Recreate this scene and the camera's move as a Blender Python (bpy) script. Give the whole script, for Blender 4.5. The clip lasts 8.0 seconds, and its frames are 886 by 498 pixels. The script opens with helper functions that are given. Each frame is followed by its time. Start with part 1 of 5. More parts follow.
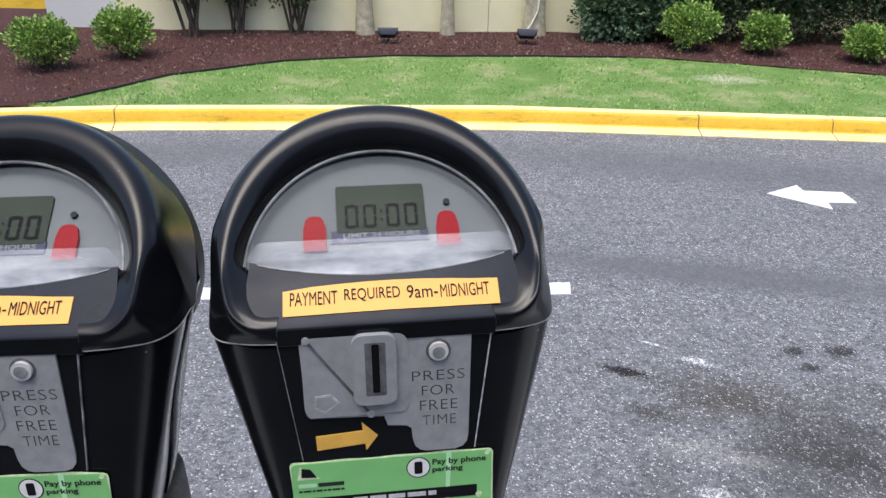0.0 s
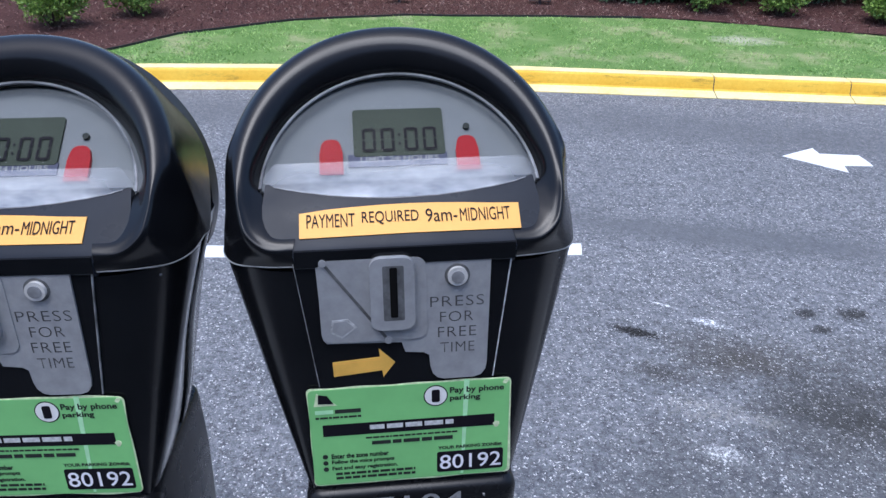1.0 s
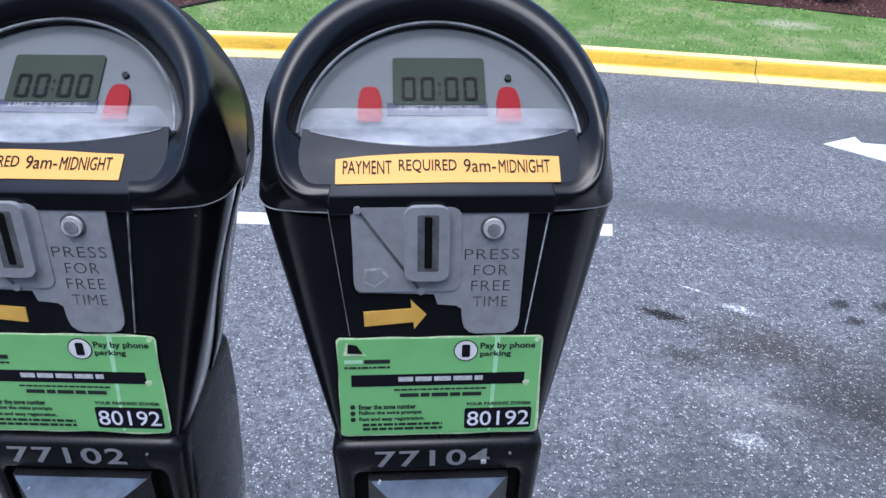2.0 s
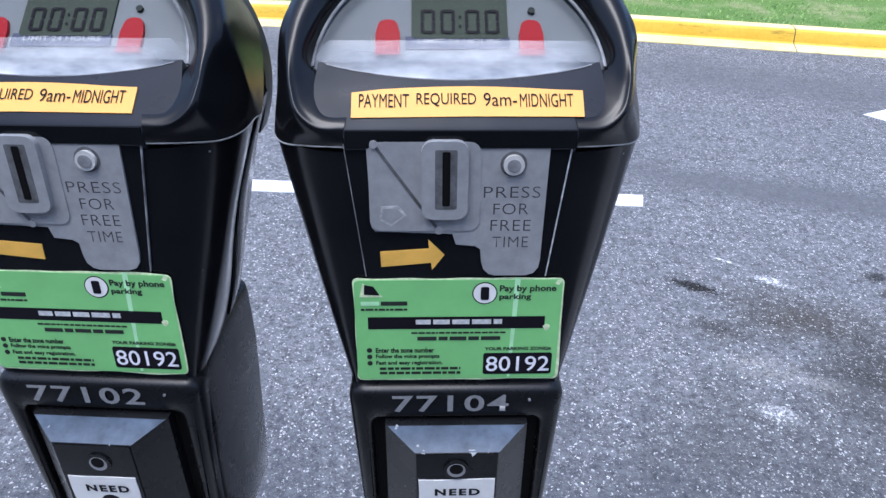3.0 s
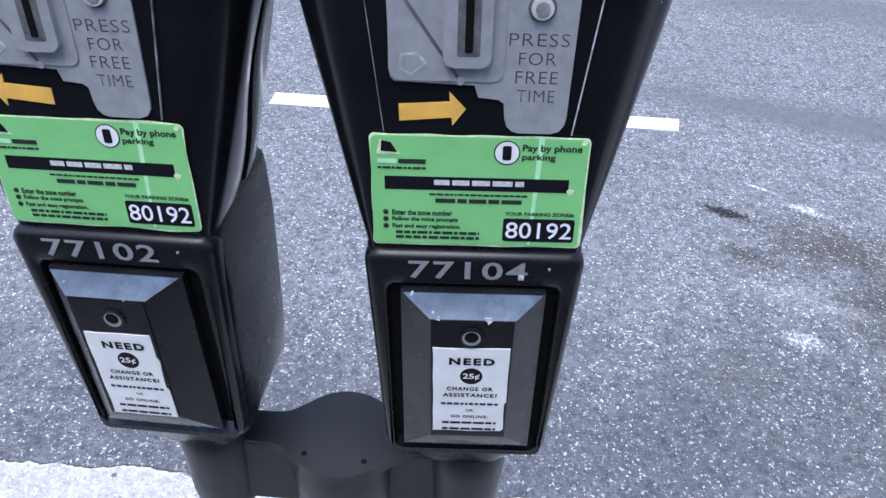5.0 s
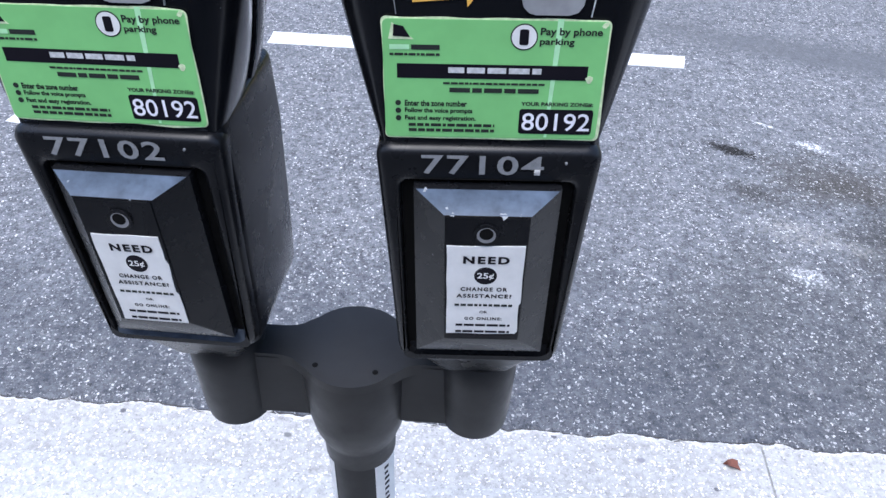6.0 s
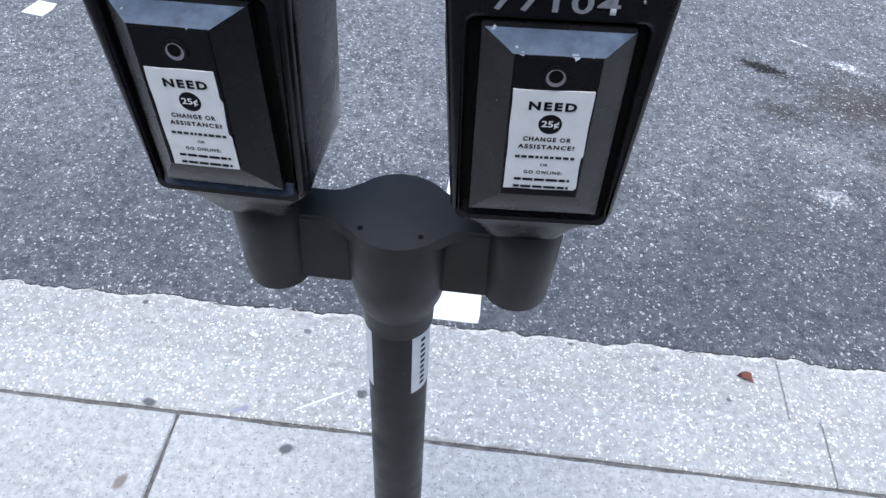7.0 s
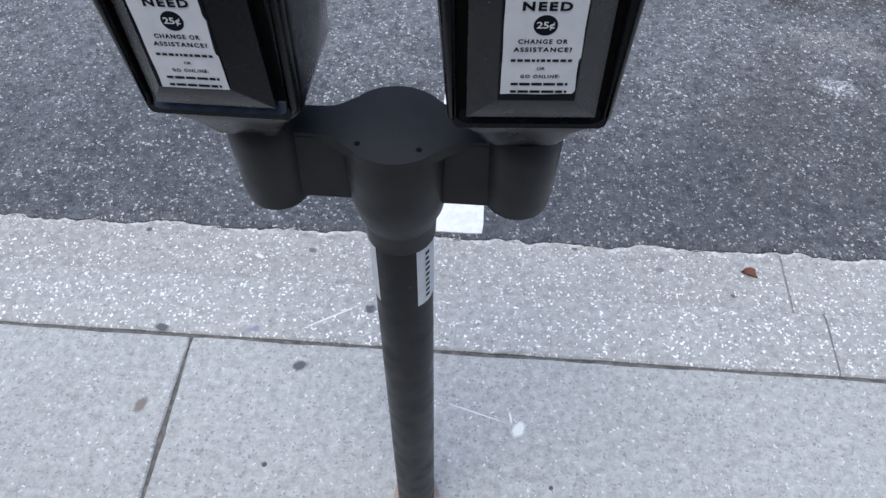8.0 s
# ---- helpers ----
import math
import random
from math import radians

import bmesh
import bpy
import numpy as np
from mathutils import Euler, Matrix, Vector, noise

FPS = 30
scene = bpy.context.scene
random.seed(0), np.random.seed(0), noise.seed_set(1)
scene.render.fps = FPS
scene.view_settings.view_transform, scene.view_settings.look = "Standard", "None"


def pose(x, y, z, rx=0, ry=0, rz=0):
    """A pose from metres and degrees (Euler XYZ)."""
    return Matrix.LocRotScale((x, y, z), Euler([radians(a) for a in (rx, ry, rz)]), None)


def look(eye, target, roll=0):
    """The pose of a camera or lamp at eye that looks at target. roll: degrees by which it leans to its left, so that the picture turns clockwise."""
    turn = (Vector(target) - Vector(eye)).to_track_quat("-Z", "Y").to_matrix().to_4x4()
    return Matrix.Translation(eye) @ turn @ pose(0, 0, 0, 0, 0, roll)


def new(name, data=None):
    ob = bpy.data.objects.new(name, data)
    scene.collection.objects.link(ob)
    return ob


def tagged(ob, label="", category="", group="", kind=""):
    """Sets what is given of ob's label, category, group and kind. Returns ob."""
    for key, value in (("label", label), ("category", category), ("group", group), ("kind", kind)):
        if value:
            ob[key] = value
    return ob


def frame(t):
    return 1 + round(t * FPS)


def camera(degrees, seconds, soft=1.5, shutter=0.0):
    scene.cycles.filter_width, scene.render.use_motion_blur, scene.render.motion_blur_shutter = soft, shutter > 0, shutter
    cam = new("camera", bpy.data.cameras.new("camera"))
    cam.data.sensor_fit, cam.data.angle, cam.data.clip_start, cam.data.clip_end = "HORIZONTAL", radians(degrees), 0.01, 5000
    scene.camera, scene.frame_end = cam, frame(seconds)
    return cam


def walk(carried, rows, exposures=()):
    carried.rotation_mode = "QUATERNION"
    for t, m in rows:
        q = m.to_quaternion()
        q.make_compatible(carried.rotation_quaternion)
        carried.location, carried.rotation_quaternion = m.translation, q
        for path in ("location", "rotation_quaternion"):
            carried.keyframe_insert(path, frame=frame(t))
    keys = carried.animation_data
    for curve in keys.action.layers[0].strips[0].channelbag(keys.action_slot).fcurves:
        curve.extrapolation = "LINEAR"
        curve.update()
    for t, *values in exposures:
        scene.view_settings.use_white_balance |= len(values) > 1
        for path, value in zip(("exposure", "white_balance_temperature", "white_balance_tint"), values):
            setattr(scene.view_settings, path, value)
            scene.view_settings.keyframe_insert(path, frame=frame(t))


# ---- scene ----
cam = camera(60.0, 8.0, soft=1.45)
PATH = [
    (0, (0.093, -0.4, 1.484), (0.246, 1.4, 0.627), 1.3),
    (0.5, (0.092, -0.402, 1.473), (0.247, 1.391, 0.599), 1.5),
    (1, (0.088, -0.401, 1.459), (0.215, 1.36, 0.52), 1.4),
    (1.5, (0.082, -0.402, 1.452), (0.173, 1.345, 0.482), 2.1),
    (3, (0.091, -0.402, 1.421), (0.072, 1.299, 0.369), 1.8),
    (3.5, (0.091, -0.401, 1.414), (0.043, 1.273, 0.321), 1.0),
    (4, (0.092, -0.402, 1.407), (0.026, 1.246, 0.277), 0.7),
    (4.2, (0.095, -0.402, 1.402), (0.015, 1.238, 0.26), 0.3),
    (5.3, (0.098, -0.414, 1.37), (0.016, 1.161, 0.14), 2.7),
    (5.5, (0.098, -0.417, 1.363), (0.021, 1.147, 0.119), 2.3),
    (6, (0.092, -0.421, 1.349), (0.016, 1.087, 0.039), 2.0),
    (6.5, (0.08, -0.431, 1.336), (0.0, 1.014, -0.045), 2.8),
    (7, (0.065, -0.447, 1.307), (-0.018, 0.923, -0.148), 3.7),
    (7.5, (0.057, -0.454, 1.287), (-0.013, 0.826, -0.248), 3.1),
    (8, (0.066, -0.444, 1.304), (-0.005, 0.751, -0.298), 0.8),
]
walk(cam, [(t, look(eye, target, roll)) for t, eye, target, roll in PATH],
     exposures=[(0, 0.61, 6300, 10), (1, 0.55, 5480, 11), (3.5, 0.86, 5500, 11), (4.2, 0.97, 5500, 11), (5.5, 1.00, 5600, 11), (6.5, 0.80, 5720, 8), (7.2, 0.50, 5780, 7), (8, 0.14, 5850, 7)])

# ---- world and light: bright overcast ----
world = bpy.data.worlds.new("sky")
scene.world = world
world.use_nodes = True
wn = world.node_tree
sky = wn.nodes.new("ShaderNodeTexSky")
sky.sky_type = 'NISHITA'
sky.sun_disc = False
sky.sun_elevation = radians(77)
sky.sun_rotation = radians(-140)
sky.dust_density = 4.0
sky.ozone_density = 1.5
wn.links.new(sky.outputs[0], wn.nodes["Background"].inputs[0])
wn.nodes["Background"].inputs[1].default_value = 0.185
sun_data = bpy.data.lights.new("sun", 'SUN')
sun_data.energy = 1.0
sun_data.angle = radians(35)
sun_data.color = (1.0, 0.96, 0.9)
sun = new("sun", sun_data)
sun.matrix_world = look((-1.5, -3.0, 12), (0, 1.0, 0))


# ---- materials ----
class Mat:
    """A node material with a few shorthands."""

    def __init__(self, name, rough=0.6, metal=0.0, spec=0.5):
        self.m = bpy.data.materials.new(name)
        self.m.use_nodes = True
        self.t = self.m.node_tree
        self.b = self.t.nodes["Principled BSDF"]
        self.b.inputs["Roughness"].default_value = rough
        self.b.inputs["Metallic"].default_value = metal
        self.b.inputs["Specular IOR Level"].default_value = spec

    def node(self, kind, **inputs):
        n = self.t.nodes.new(kind)
        for k, v in inputs.items():
            sock = n.inputs[k.replace("_", " ")]
            if isinstance(v, bpy.types.NodeSocket):
                self.t.links.new(v, sock)
            else:
                sock.default_value = v
        return n

    def coords(self):
        return self.node("ShaderNodeTexCoord").outputs["Object"]

    def noise(self, scale, detail=3.0, rough=0.6, vec=None):
        n = self.node("ShaderNodeTexNoise", Scale=scale, Detail=detail, Roughness=rough)
        self.t.links.new(vec or self.coords(), n.inputs["Vector"])
        return n.outputs["Fac"]

    def ramp(self, fac, stops):
        n = self.node("ShaderNodeValToRGB")
        self.t.links.new(fac, n.inputs[0])
        e = n.color_ramp.elements
        while len(e) < len(stops):
            e.new(0.5)
        for el, (p, c) in zip(e, stops):
            el.position = p
            el.color = (*c, 1) if len(c) == 3 else c
        return n.outputs[0]

    def mix(self, fac, a, b, mode='MIX'):
        n = self.t.nodes.new("ShaderNodeMix")
        n.data_type = 'RGBA'
        n.blend_type = mode
        for sock, v in ((n.inputs[0], fac), (n.inputs[6], a), (n.inputs[7], b)):
            if isinstance(v, bpy.types.NodeSocket):
                self.t.links.new(v, sock)
            elif isinstance(v, (int, float)):
                sock.default_value = v
            else:
                sock.default_value = (*v, 1)
        return n.outputs[2]

    def math(self, op, a, b=0.0):
        n = self.t.nodes.new("ShaderNodeMath")
        n.operation = op
        for sock, v in ((n.inputs[0], a), (n.inputs[1], b)):
            if isinstance(v, bpy.types.NodeSocket):
                self.t.links.new(v, sock)
            else:
                sock.default_value = v
        return n.outputs[0]

    def color(self, v):
        if isinstance(v, bpy.types.NodeSocket):
            self.t.links.new(v, self.b.inputs["Base Color"])
        else:
            self.b.inputs["Base Color"].default_value = (*v, 1)
        return self

    def rough(self, v):
        self.t.links.new(v, self.b.inputs["Roughness"])
        return self

    def bump(self, height, strength=0.3, dist=0.002):
        n = self.node("ShaderNodeBump", Strength=strength, Distance=dist)
        self.t.links.new(height, n.inputs["Height"])
        self.t.links.new(n.outputs[0], self.b.inputs["Normal"])
        return self


def mat_paint(name, base, rough, wear=(0.30, 0.31, 0.33), amount=0.765, spec=0.36):
    """Enamel paint with fine orange peel, dust and small chips."""
    k = Mat(name, rough, spec=spec)
    chips = k.ramp(k.noise(140, 2), [(amount, (0, 0, 0)), (amount + 0.03, (1, 1, 1))])
    dust = k.ramp(k.noise(18, 5), [(0.35, base), (0.75, tuple(c * 1.4 + 0.002 for c in base))])
    k.color(k.mix(k.math('MULTIPLY', chips, 0.5), dust, wear))
    k.rough(k.ramp(k.noise(30, 4), [(0.3, (rough * 0.75,) * 3), (0.8, (rough * 1.5,) * 3)]))
    k.bump(k.noise(300, 2), 0.035, 0.0004)
    return k.m


def mat_flat(name, col, rough=0.6, metal=0.0, var=0.12, scale=60, bump=0.1, spec=0.4):
    k = Mat(name, rough, metal, spec)
    lo, hi = tuple(c * (1 - var) for c in col), tuple(min(1, c * (1 + var)) for c in col)
    k.color(k.ramp(k.noise(scale, 4), [(0.3, lo), (0.7, hi)]))
    if bump:
        k.bump(k.noise(scale * 8, 2), bump, 0.0005)
    return k.m


def speckled(k, base, scale, chips, dark, cover, grow=0.0):
    """Aggregate: pale and dark chips set in a binder."""
    v = k.node("ShaderNodeTexVoronoi", Scale=scale)
    warp = k.node("ShaderNodeTexNoise", Scale=scale * 0.9, Detail=2.0)
    k.t.links.new(k.coords(), warp.inputs["Vector"])
    vec = k.t.nodes.new("ShaderNodeVectorMath")
    vec.operation = 'MULTIPLY_ADD'
    k.t.links.new(warp.outputs["Color"], vec.inputs[0])
    vec.inputs[1].default_value = (2.2 / scale,) * 3
    k.t.links.new(k.coords(), vec.inputs[2])
    k.t.links.new(vec.outputs[0], v.inputs["Vector"])
    r = k.node("ShaderNodeSeparateColor")
    k.t.links.new(v.outputs["Color"], r.inputs[0])
    near = k.ramp(v.outputs["Distance"], [(0.30 + grow, (1, 1, 1)), (0.42 + grow, (0, 0, 0))])
    pale = k.math('MULTIPLY', near, k.ramp(r.outputs[0], [(1 - cover, (0, 0, 0)), (1 - cover + 0.12, (1, 1, 1))]))
    deep = k.math('MULTIPLY', near, k.ramp(r.outputs[1], [(0.68, (0, 0, 0)), (0.78, (1, 1, 1))]))
    c = k.mix(pale, base, k.mix(r.outputs[2], chips, tuple(x * 0.6 for x in chips)))
    return k.mix(k.math('MULTIPLY', deep, 0.85), c, dark), v.outputs["Distance"]


def blotch(k, cx, cy, rx, ry, turn=0.0, soft=0.5, wobble=0.35, scale=9.0, grit=0.0):
    """A stain with a ragged edge, 1 inside and 0 outside."""
    m = k.node("ShaderNodeMapping")
    m.vector_type = 'TEXTURE'
    k.t.links.new(k.coords(), m.inputs["Vector"])
    m.inputs["Location"].default_value = (cx, cy, 0)
    m.inputs["Rotation"].default_value = (0, 0, radians(turn))
    m.inputs["Scale"].default_value = (rx, ry, 1000)
    ln = k.t.nodes.new("ShaderNodeVectorMath")
    ln.operation = 'LENGTH'
    k.t.links.new(m.outputs[0], ln.inputs[0])
    d = k.math('ADD', ln.outputs["Value"], k.math('MULTIPLY', k.math('SUBTRACT', k.noise(scale, 4, 0.7), 0.5), wobble * 4))
    if grit:
        d = k.math('ADD', d, k.math('MULTIPLY', k.math('SUBTRACT', k.noise(75, 4, 0.8), 0.5), grit))
    return k.ramp(d, [(max(0.0, 1 - soft), (1, 1, 1)), (1.0, (0, 0, 0))])


def mat_asphalt():
    k = Mat("asphalt", 0.85, spec=0.35)
    base = k.ramp(k.noise(0.9, 4), [(0.3, (0.084, 0.090, 0.103)), (0.7, (0.132, 0.141, 0.158))])
    base = k.mix(0.45, base, k.ramp(k.noise(11, 5), [(0.3, (0.07, 0.075, 0.085)), (0.75, (0.21, 0.220, 0.240))]))
    base = k.mix(0.35, base, k.ramp(k.noise(60, 4, 0.75), [(0.38, (0.02, 0.022, 0.026)), (0.64, (0.33, 0.342, 0.365))]))
    # oil and tyre stains soaked into the binder, and broad darker tracts near the gutter
    stains = ((1.30, 1.74, 0.34, 0.17, -16, 0.9, 0.45, 8, 1.8, 0.85, (0.044, 0.039, 0.032)), (1.52, 1.40, 0.34, 0.26, -14, 0.85, 0.45, 7, 1.6, 0.95, (0.022, 0.021, 0.019)),
              (2.15, 1.45, 0.75, 0.45, -12, 0.9, 0.45, 5, 1.6, 0.75, (0.040, 0.038, 0.034)), (1.00, 1.655, 0.17, 0.075, -14, 0.85, 0.4, 12, 2.4, 0.75, (0.028, 0.026, 0.023)),
              (0.2, 0.80, 3.2, 0.55, 0, 0.9, 0.35, 4, 0.8, 0.60, (0.046, 0.053, 0.068)), (1.9, 0.95, 1.5, 0.75, -8, 0.9, 0.4, 3, 1.0, 0.65, (0.055, 0.056, 0.056)),
              (0.975, 1.905, 0.11, 0.034, -24, 0.45, 0.22, 34, 2.6, 1.0, (0.006, 0.005, 0.004)), (1.67, 2.01, 0.055, 0.042, 0, 0.6, 0.3, 24, 1.6, 0.85, (0.022, 0.022, 0.022)),
              (1.86, 2.00, 0.075, 0.055, 0, 0.6, 0.3, 24, 1.6, 0.9, (0.020, 0.020, 0.020)), (1.68, 1.90, 0.055, 0.034, 0, 0.6, 0.3, 24, 1.6, 0.85, (0.022, 0.022, 0.022)), (2.02, 1.76, 0.10, 0.05, -20, 0.5, 0.3, 24, 2.0, 0.95, (0.010, 0.009, 0.008)))
    for cx, cy, rx, ry, turn, soft, wob, sc, grit, amount, col in stains:
        base = k.mix(k.math('MULTIPLY', blotch(k, cx, cy, rx, ry, turn, soft, wob, sc, grit), amount), base, col)
    # wheel paths worn smooth, running with the lane
    worn = None
    for cx, cy, rx, w, turn, amount in ((2.4, 4.05, 2.6, 0.46, -16, 0.65), (-0.9, 4.50, 2.4, 0.45, 3, 0.65), (1.65, 2.66, 1.6, 0.20, -15, 0.85)):
        f = k.math('MULTIPLY', blotch(k, cx, cy, rx, w, turn, 0.7, 0.15, 2.5), amount)
        worn = f if worn is None else k.math('MAXIMUM', worn, f)
    base = k.mix(k.math('MULTIPLY', worn, 0.8), base, (0.104, 0.109, 0.119))
    c1, d1 = speckled(k, base, 125, (0.84, 0.84, 0.84), (0.018, 0.019, 0.020), 0.30, 0.06)
    c2, d2 = speckled(k, c1, 190, (0.44, 0.45, 0.46), (0.045, 0.047, 0.05), 0.26)
    patchy = k.ramp(k.noise(95, 3, 0.7), [(0.42, (0.25,) * 3), (0.52, (1, 1, 1))])
    clump = k.ramp(k.noise(3.2, 5, 0.7), [(0.3, (0.55,) * 3), (0.6, (1.0,) * 3)])
    c3, d3 = speckled(k, c2, 70, (0.74, 0.735, 0.72), (0.030, 0.031, 0.033), 0.12)
    c2 = k.mix(0.4, c2, c3)
    c2 = k.mix(0.12, c2, k.ramp(k.noise(30, 6, 0.85), [(0.40, (0.035, 0.038, 0.043)), (0.60, (0.50, 0.515, 0.54))]))
    c = k.mix(k.math('MULTIPLY', clump, k.math('SUBTRACT', 1.0, worn)), base, c2)
    for cx, cy, rx, ry, turn, soft, wob, sc, grit, amount, col in stains:
        f = k.math('MULTIPLY', blotch(k, cx, cy, rx, ry, turn, soft, wob, sc, grit), amount * (0.95 if rx < 0.12 else 0.42))
        c = k.mix(k.math('MULTIPLY', f, patchy) if rx < 0.12 else f, c, col)
    # pale scrapes
    broken = k.ramp(k.noise(85, 3, 0.7), [(0.47, (0.12,) * 3), (0.56, (1, 1, 1))])
    for cx, cy, rx, ry, turn, soft, amount, col in ((1.08, 1.465, 0.17, 0.07, -16, 0.9, 0.6, (0.36, 0.355, 0.33)), (1.23, 1.40, 0.12, 0.04, -16, 0.9, 0.55, (0.36, 0.355, 0.33)), (1.27, 1.96, 0.085, 0.026, -28, 0.6, 1.0, (0.80, 0.83, 0.86)), (1.14, 2.085, 0.085, 0.011, -32, 0.6, 0.95, (0.72, 0.74, 0.75)), (1.055, 1.26, 0.065, 0.042, -20, 0.8, 0.9, (0.70, 0.72, 0.73))):
        f = k.math('MULTIPLY', blotch(k, cx, cy, rx, ry, turn, soft, 0.4, 30, 2.0), broken)
        c = k.mix(k.math('MULTIPLY', f, amount), c, col)
    k.color(k.mix(1.0, c, (1.08, 1.06, 1.03), 'MULTIPLY'))
    k.bump(k.math('ADD', d1, k.math('MULTIPLY', d2, 0.5)), 0.8, 0.004)
    return k.m


def mat_concrete(name, lo, hi, chips, cover, scale, rough=0.88, marks=()):
    k = Mat(name, rough, spec=0.3)
    big = k.ramp(k.noise(2.2, 5), [(0.3, lo), (0.7, hi)])
    fine = k.mix(0.35, big, k.ramp(k.noise(160, 3), [(0.35, tuple(c * 0.75 for c in lo)), (0.7, tuple(min(1, c * 1.12) for c in hi))]))
    fine = k.mix(0.42, fine, k.ramp(k.noise(55, 4, 0.75), [(0.35, tuple(c * 0.62 for c in lo)), (0.66, tuple(min(1, c * 1.25) for c in hi))]))
    c, dist = speckled(k, fine, scale, chips, tuple(v * 0.7 for v in lo), cover)
    for cx, cy, rx, ry, turn, col in marks:
        c = k.mix(k.math('MULTIPLY', blotch(k, cx, cy, rx, ry, turn, 0.4, 0.24, 70), 0.9), c, col)
    k.color(c)
    k.bump(dist, 0.35, 0.002)
    return k.m


GUM = (0.09, 0.09, 0.10)
M_ASPHALT = mat_asphalt()
M_SLAB = mat_concrete("concrete_slab", (0.345, 0.347, 0.335), (0.495, 0.497, 0.48), (0.68, 0.68, 0.66), 0.30, 150,
                      marks=[(-0.244, 0.232, 0.017, 0.012, 20, GUM), (-0.27, 0.035, 0.006, 0.006, 0, (0.05, 0.05, 0.05)), (0.23, 0.03, 0.005, 0.005, 0, (0.05, 0.05, 0.05)),
                             (0.173, 0.134, 0.020, 0.012, 60, (0.78, 0.80, 0.76)), (0.095, 0.160, 0.066, 0.0016, -16, (0.72, 0.73, 0.72)), (0.158, 0.155, 0.003, 0.016, 10, (0.74, 0.76, 0.73)),
                             (-0.52, 0.13, 0.02, 0.012, 70, (0.20, 0.17, 0.15))])
M_KERB = mat_concrete("concrete_kerb", (0.33, 0.326, 0.31), (0.48, 0.475, 0.458), (0.95, 0.95, 0.93), 0.72, 125,
                      marks=[(-0.529, 0.296, 0.016, 0.010, 0, GUM), (-0.126, 0.368, 0.013, 0.012, 0, GUM), (-0.36, 0.30, 0.010, 0.008, 30, (0.30, 0.30, 0.34)),
                             (-0.20, 0.345, 0.07, 0.0022, 31, (0.80, 0.80, 0.78)), (-0.345, 0.306, 0.010, 0.008, 40, (0.26, 0.25, 0.33)), (0.14, 0.285, 0.03, 0.006, 0, (0.2, 0.19, 0.17))])
M_GUTTER = mat_concrete("concrete_gutter", (0.305, 0.299, 0.285), (0.455, 0.447, 0.43), (0.92, 0.915, 0.89), 0.68, 130,
                        marks=[(0.309, 0.652, 0.008, 0.006, 0, GUM), (0.503, 0.606, 0.012, 0.009, 0, (0.2, 0.2, 0.22)), (-0.697, 0.632, 0.010, 0.007, 0, GUM), (-0.30, 0.60, 0.012, 0.008, 0, (0.14, 0.14, 0.14)),
                               (-0.42, 0.575, 0.016, 0.006, -20, (0.75, 0.75, 0.73)), (0.66, 0.545, 0.007, 0.006, 0, GUM)])
M_SPALL = mat_flat("spalled_concrete", (0.52, 0.515, 0.50), 0.95, var=0.4, scale=70, bump=0.4)
M_JOINT = mat_flat("joint_dirt", (0.13, 0.122, 0.112), 0.95, var=0.6, scale=50)
M_KERBJOINT = mat_flat("pale_joint_filler", (0.25, 0.245, 0.235), 0.95, var=0.35, scale=60, bump=0.3)
M_CRACK = mat_flat("crack_dirt", (0.08, 0.077, 0.075), 0.95, var=0.5, scale=80)
M_DARKBED = mat_flat("dark_unseen_ground", (0.06, 0.064, 0.072), 0.95, var=0.5, scale=40)
M_GROUT = mat_flat("rusty_grout", (0.36, 0.28, 0.24), 0.9, var=0.3, scale=60)
M_WHITE = mat_flat("road_paint_white", (0.78, 0.78, 0.77), 0.7, var=0.10, scale=70, bump=0.5)
M_BLACK = mat_paint("black_enamel", (0.0042, 0.0047, 0.0058), 0.19, spec=0.30)
M_VAULT = mat_paint("black_vault_paint", (0.0055, 0.0058, 0.0068), 0.26, spec=0.26)
M_SATIN = mat_paint("black_satin", (0.0190, 0.0188, 0.0186), 0.40, spec=0.22)
M_APRON = mat_paint("apron_paint", (0.015, 0.0185, 0.026), 0.30, amount=0.74, spec=0.12)
M_POLE = mat_paint("pole_paint", (0.0068, 0.0072, 0.0080), 0.36, spec=0.18)
M_WORN = mat_flat("worn_edge", (0.42, 0.43, 0.45), 0.5, var=0.4, scale=200)
# black paint, some wear, with the sky's blue sheen put into the colour
M_BEVELSKY = mat_flat("sky_lit_worn_paint", (0.075, 0.098, 0.138), 0.38, var=0.35, scale=70, bump=0.1, spec=0.25)
# sill paint lightened to blue-grey in place of its sky reflection
M_SILLSKY = mat_flat("sky_lit_sill_paint", (0.055, 0.068, 0.092), 0.32, var=0.5, scale=60, bump=0.1, spec=0.3)
M_CHIP = mat_flat("bare_metal_chip", (0.26, 0.28, 0.30), 0.5, var=0.3, scale=400)
M_SEAM = mat_flat("seam_edge", (0.20, 0.205, 0.21), 0.5, var=0.6, scale=90)
M_STEEL = mat_flat("brushed_grey_metal", (0.325, 0.332, 0.342), 0.42, 0.2, 0.12, 120)
M_DARKSTEEL = mat_flat("dark_metal", (0.30, 0.30, 0.31), 0.35, 0.3)
M_SCRATCH = mat_flat("scratched_metal", (0.42, 0.425, 0.43), 0.45, var=0.4, scale=200)
M_GASKET = mat_flat("grey_gasket", (0.20, 0.204, 0.212), 0.35, var=0.6, scale=45)
M_CHROME = mat_flat("polished_button", (0.66, 0.655, 0.63), 0.22, 0.25)
# dark metal tone that carries the shade of shallow recesses
M_RECESS = mat_flat("worn_recess_shade", (0.11, 0.112, 0.115), 0.5, 0.2, 0.4, 200)
